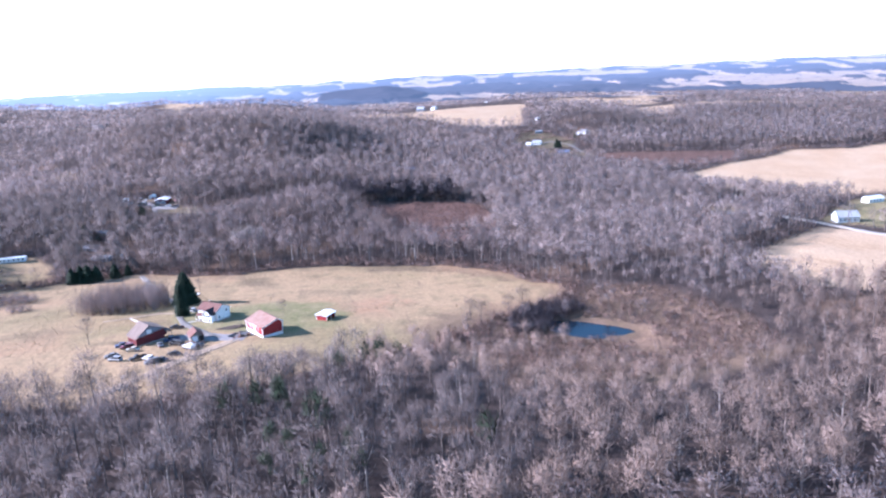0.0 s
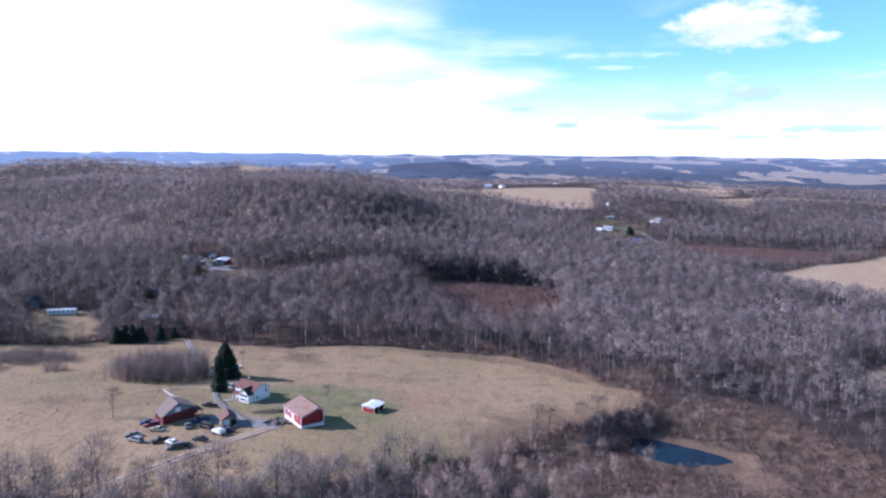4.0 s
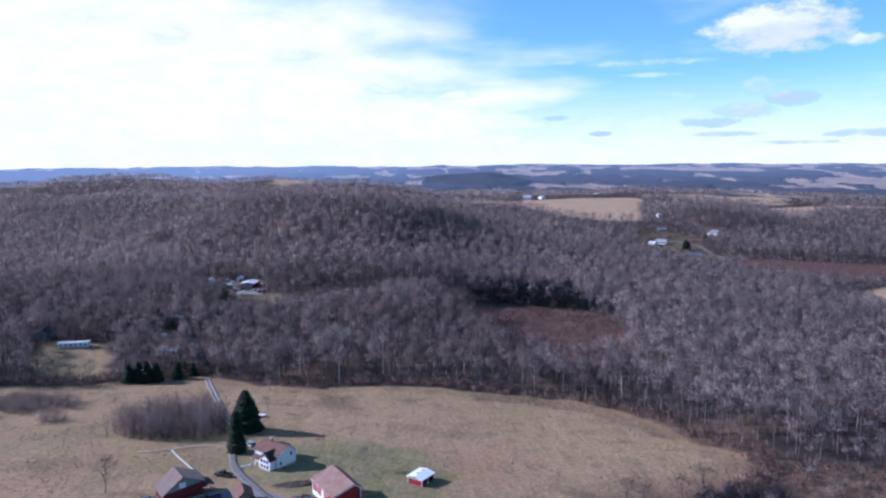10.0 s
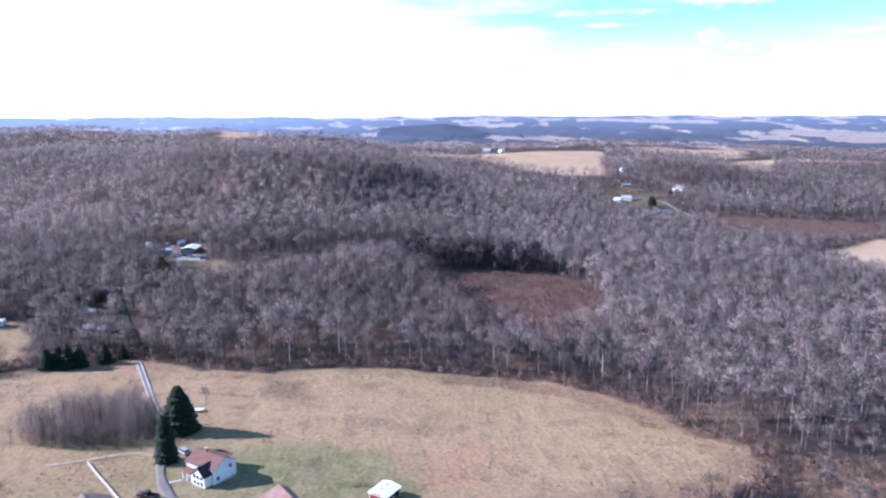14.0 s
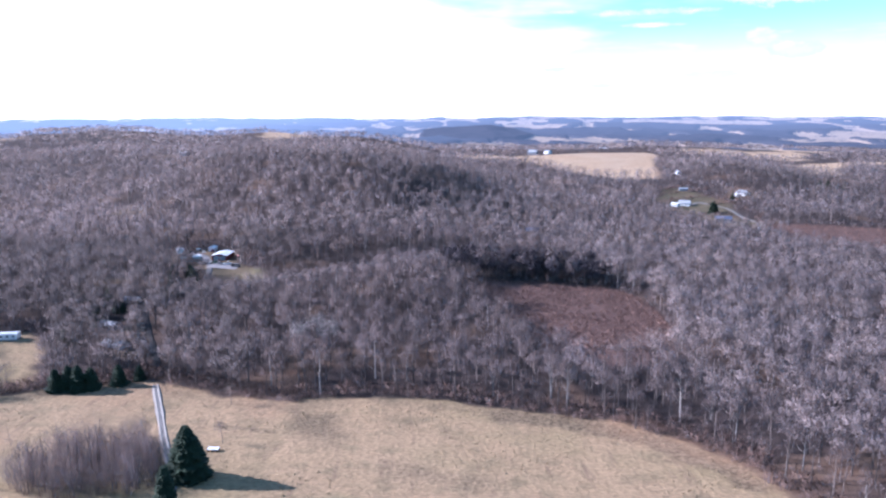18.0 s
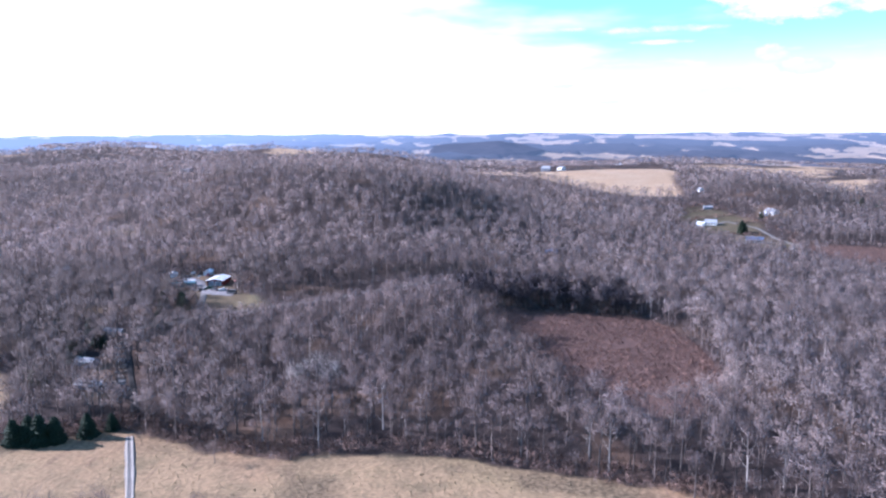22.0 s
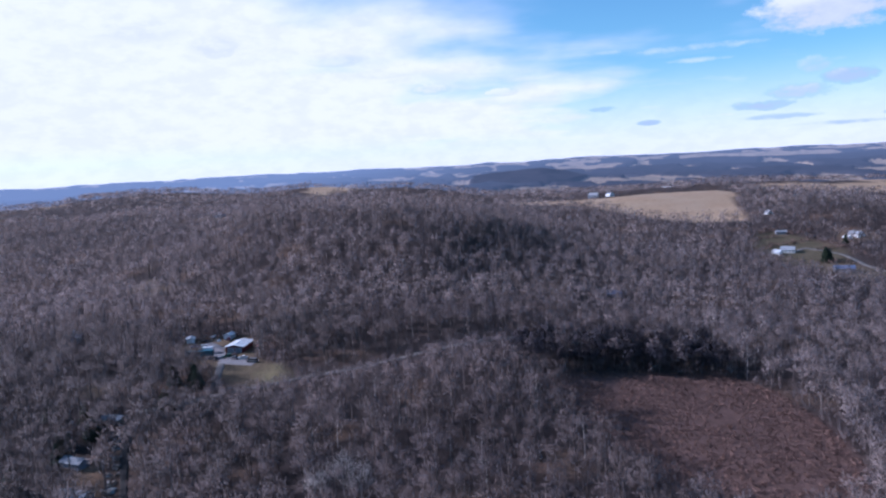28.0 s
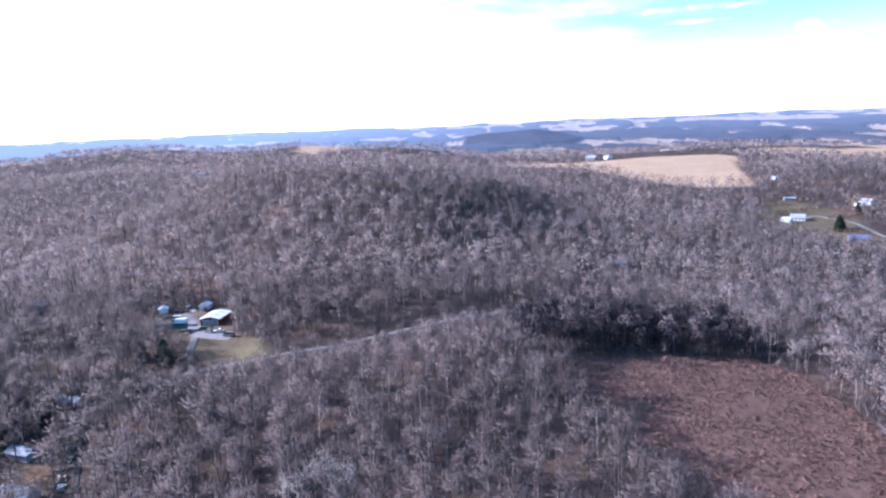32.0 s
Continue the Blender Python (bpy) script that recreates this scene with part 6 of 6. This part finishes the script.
def scrap_heap(x, y, label, count, spread, mats, name="scrap_heap"):
    """Odd bits of timber and iron, each a piece of its own."""
    ob = thing(name, x, y, 0, label, "heap")
    r = random.Random(int(x * 13 + y))
    for i in range(count):
        a, d = r.uniform(0, 6.28), spread * math.sqrt(r.random())
        px, py = math.cos(a) * d * 1.3, math.sin(a) * d
        z = float(land(x + px, y + py)) - float(land(x, y))
        sx, sy, sz = r.uniform(.3, 1.4), r.uniform(.15, .5), r.uniform(.15, .8)
        bm = boxed(-sx, sx, -sy, sy, -.1, sz, .03)
        bmesh.ops.transform(bm, matrix=Matrix.Translation((px, py, z)) @ Euler((r.uniform(-.2, .2), r.uniform(-.25, .25), r.uniform(0, 3.1))).to_matrix().to_4x4(), verts=bm.verts[:])
        part("piece", bm, r.choice(mats), ob)
    return ob


scrap_heap(-31.5, -10.6, "dark heap of old machinery and timber beside the barn", 34, 3.2, [RUST, PLANK, PAINT["black"], RUST, PAINT["grey"]])
scrap_heap(-46.0, -15.8, "clutter of timber and iron in the farmyard", 16, 2.2, [RUST, PLANK, WHITE_TRIM, PAINT["black"]])
scrap_heap(-139, 326, "line of scrap behind the workshop yard", 34, 6.5, [RUST, PLANK, PAINT["grey"], PAINT["black"], PAINT["white"]])
scrap_heap(-118, 294.5, "clutter in front of the workshop", 14, 2.8, [RUST, PLANK, PAINT["grey"], PAINT["tan"]])
scrap_heap(287, 441, "clutter along a gravel lot", 16, 4, [PAINT["white"], PAINT["grey"], RUST])
for k, (x, y) in enumerate(((-135.5, 214), (-133, 209), (-130.5, 204), (-127, 196), (-124.6, 190), (-123, 185.5), (-121, 180), (-119.5, 176))):
    scrap_heap(x, y, "stack of pale sawn timber beside the lane", 7, 1.5, [PLANK, CONCRETE, PLANK], "timber_stack")


def flat_wagon():
    """A low wagon with a white deck, parked by the driveway."""
    ob = thing("flat_wagon", -60, 71.8, -8, "low flat wagon with a white deck beside the spruce", "wagon")
    part("deck", boxed(-1.6, 1.6, -.75, .75, .72, .86, .02), WHITE_TRIM, ob, "white painted deck")
    part("side_rail", boxed(-1.6, 1.6, -.8, -.752, .6, .9), WHITE_TRIM, ob)
    part("side_rail", boxed(-1.6, 1.6, .752, .8, .6, .9), WHITE_TRIM, ob)
    part("axle", boxed(-1.25, -1.1, -.8, .8, .3, .42), RUST, ob)
    part("axle", boxed(1.1, 1.25, -.8, .8, .3, .42), RUST, ob)
    part("drawbar", boxed(1.6, 2.8, -.05, .05, .4, .5), RUST, ob)
    part("frame", boxed(-1.5, 1.5, -.3, .3, .42, .72), RUST, ob, "rusty iron frame")
    for x in (-1.175, 1.175):
        for y in (-.72, .72):
            bm = bmesh.new()
            bmesh.ops.create_cone(bm, cap_ends=True, segments=14, radius1=.35, radius2=.35, depth=.2, matrix=Matrix.Translation((x, y, .35)) @ Matrix.Rotation(math.pi / 2, 4, "X"))
            part("wheel", bm, RUBBER, ob, "black rubber tyre")


flat_wagon()


def garden_bed():
    ob = thing("garden_bed", -36.5, 0.5, 15, "dead brown garden bed on the lawn", "garden bed")
    bm = bmesh.new()
    bmesh.ops.create_cone(bm, cap_ends=True, segments=28, radius1=1.0, radius2=.93, depth=.5)
    bmesh.ops.transform(bm, matrix=Matrix.Translation((0, 0, -.1)) @ Matrix.Diagonal((6.2, 2.2, 1, 1)), verts=bm.verts[:])
    part("soil", bm, SOIL, ob, "bare dark soil")
    r = random.Random(4)
    for i in range(26):
        x, y = r.uniform(-5.6, 5.6), r.uniform(-1.4, 1.4)
        v, f, m, _ = shrub(r.uniform(.5, .9), .8, 5, .07)
        me = mesh_from("dry_plant", v + [x, y, .1], f, [RED_TWIG], tone=np.full(len(v), .5))
        p = new("dry_plant", me)
        p.parent = ob


garden_bed()


# ---------------------------------------------------------------- more of the workshop yard
def gas_tank():
    ob = thing("gas_tank", -108.6, 305.5, 20, "pale red fuel tank on feet beside the workshop", "tank")
    bm = bmesh.new()
    bmesh.ops.create_uvsphere(bm, u_segments=16, v_segments=12, radius=.6)
    for v in bm.verts:
        v.co.z += .7 if v.co.z > 0.01 else (-.7 if v.co.z < -.01 else 0)
    bmesh.ops.transform(bm, matrix=Matrix.Translation((0, 0, 1.0)) @ Matrix.Rotation(math.pi / 2, 4, "X"), verts=bm.verts[:])
    part("tank_shell", bm, RED_TANK, ob)
    for y in (-.7, .7):
        part("foot", boxed(-.4, .4, y - .08, y + .08, -.3, .55), CONCRETE, ob)
    part("valve_cap", boxed(-.12, .12, -.12, .12, 1.58, 1.78, .02), STEEL, ob)


def box_truck():
    ob = thing("box_truck", -133.4, 302.6, 86, "pale blue-white box truck in the workshop yard", "truck", "parked vehicles")
    part("cargo_box", boxed(-1.15, 1.15, -3.4, 1.6, .9, 3.1, .04), PAINT["white"], ob)
    part("cab", moved(prism([(1.7, .5), (3.6, .5), (3.6, 1.35), (3.0, 2.3), (1.7, 2.3)], -1.0, 1.0), Matrix(((0, 1, 0, 0), (1, 0, 0, 0), (0, 0, 1, 0), (0, 0, 0, 1)))), PAINT["blue"], ob)
    part("windscreen", moved(slab((3.62, 1.38), (3.06, 2.22), -.85, .85, .03), Matrix(((0, 1, 0, 0), (1, 0, 0, 0), (0, 0, 1, 0), (0, 0, 0, 1)))), GLASS_DARK, ob, "dark windscreen")
    part("chassis", boxed(-.5, .5, -3.3, 3.3, .45, .88), RUBBER, ob)
    for x in (-.95, .95):
        for y in (-2.2, 2.6):
            wheel(ob, x, y, .45, .28)


RED_TANK = mat("faded_red_paint", (0.50, 0.20, 0.17), 0.5, 0.2, 0.8, 6)
gas_tank()
box_truck()
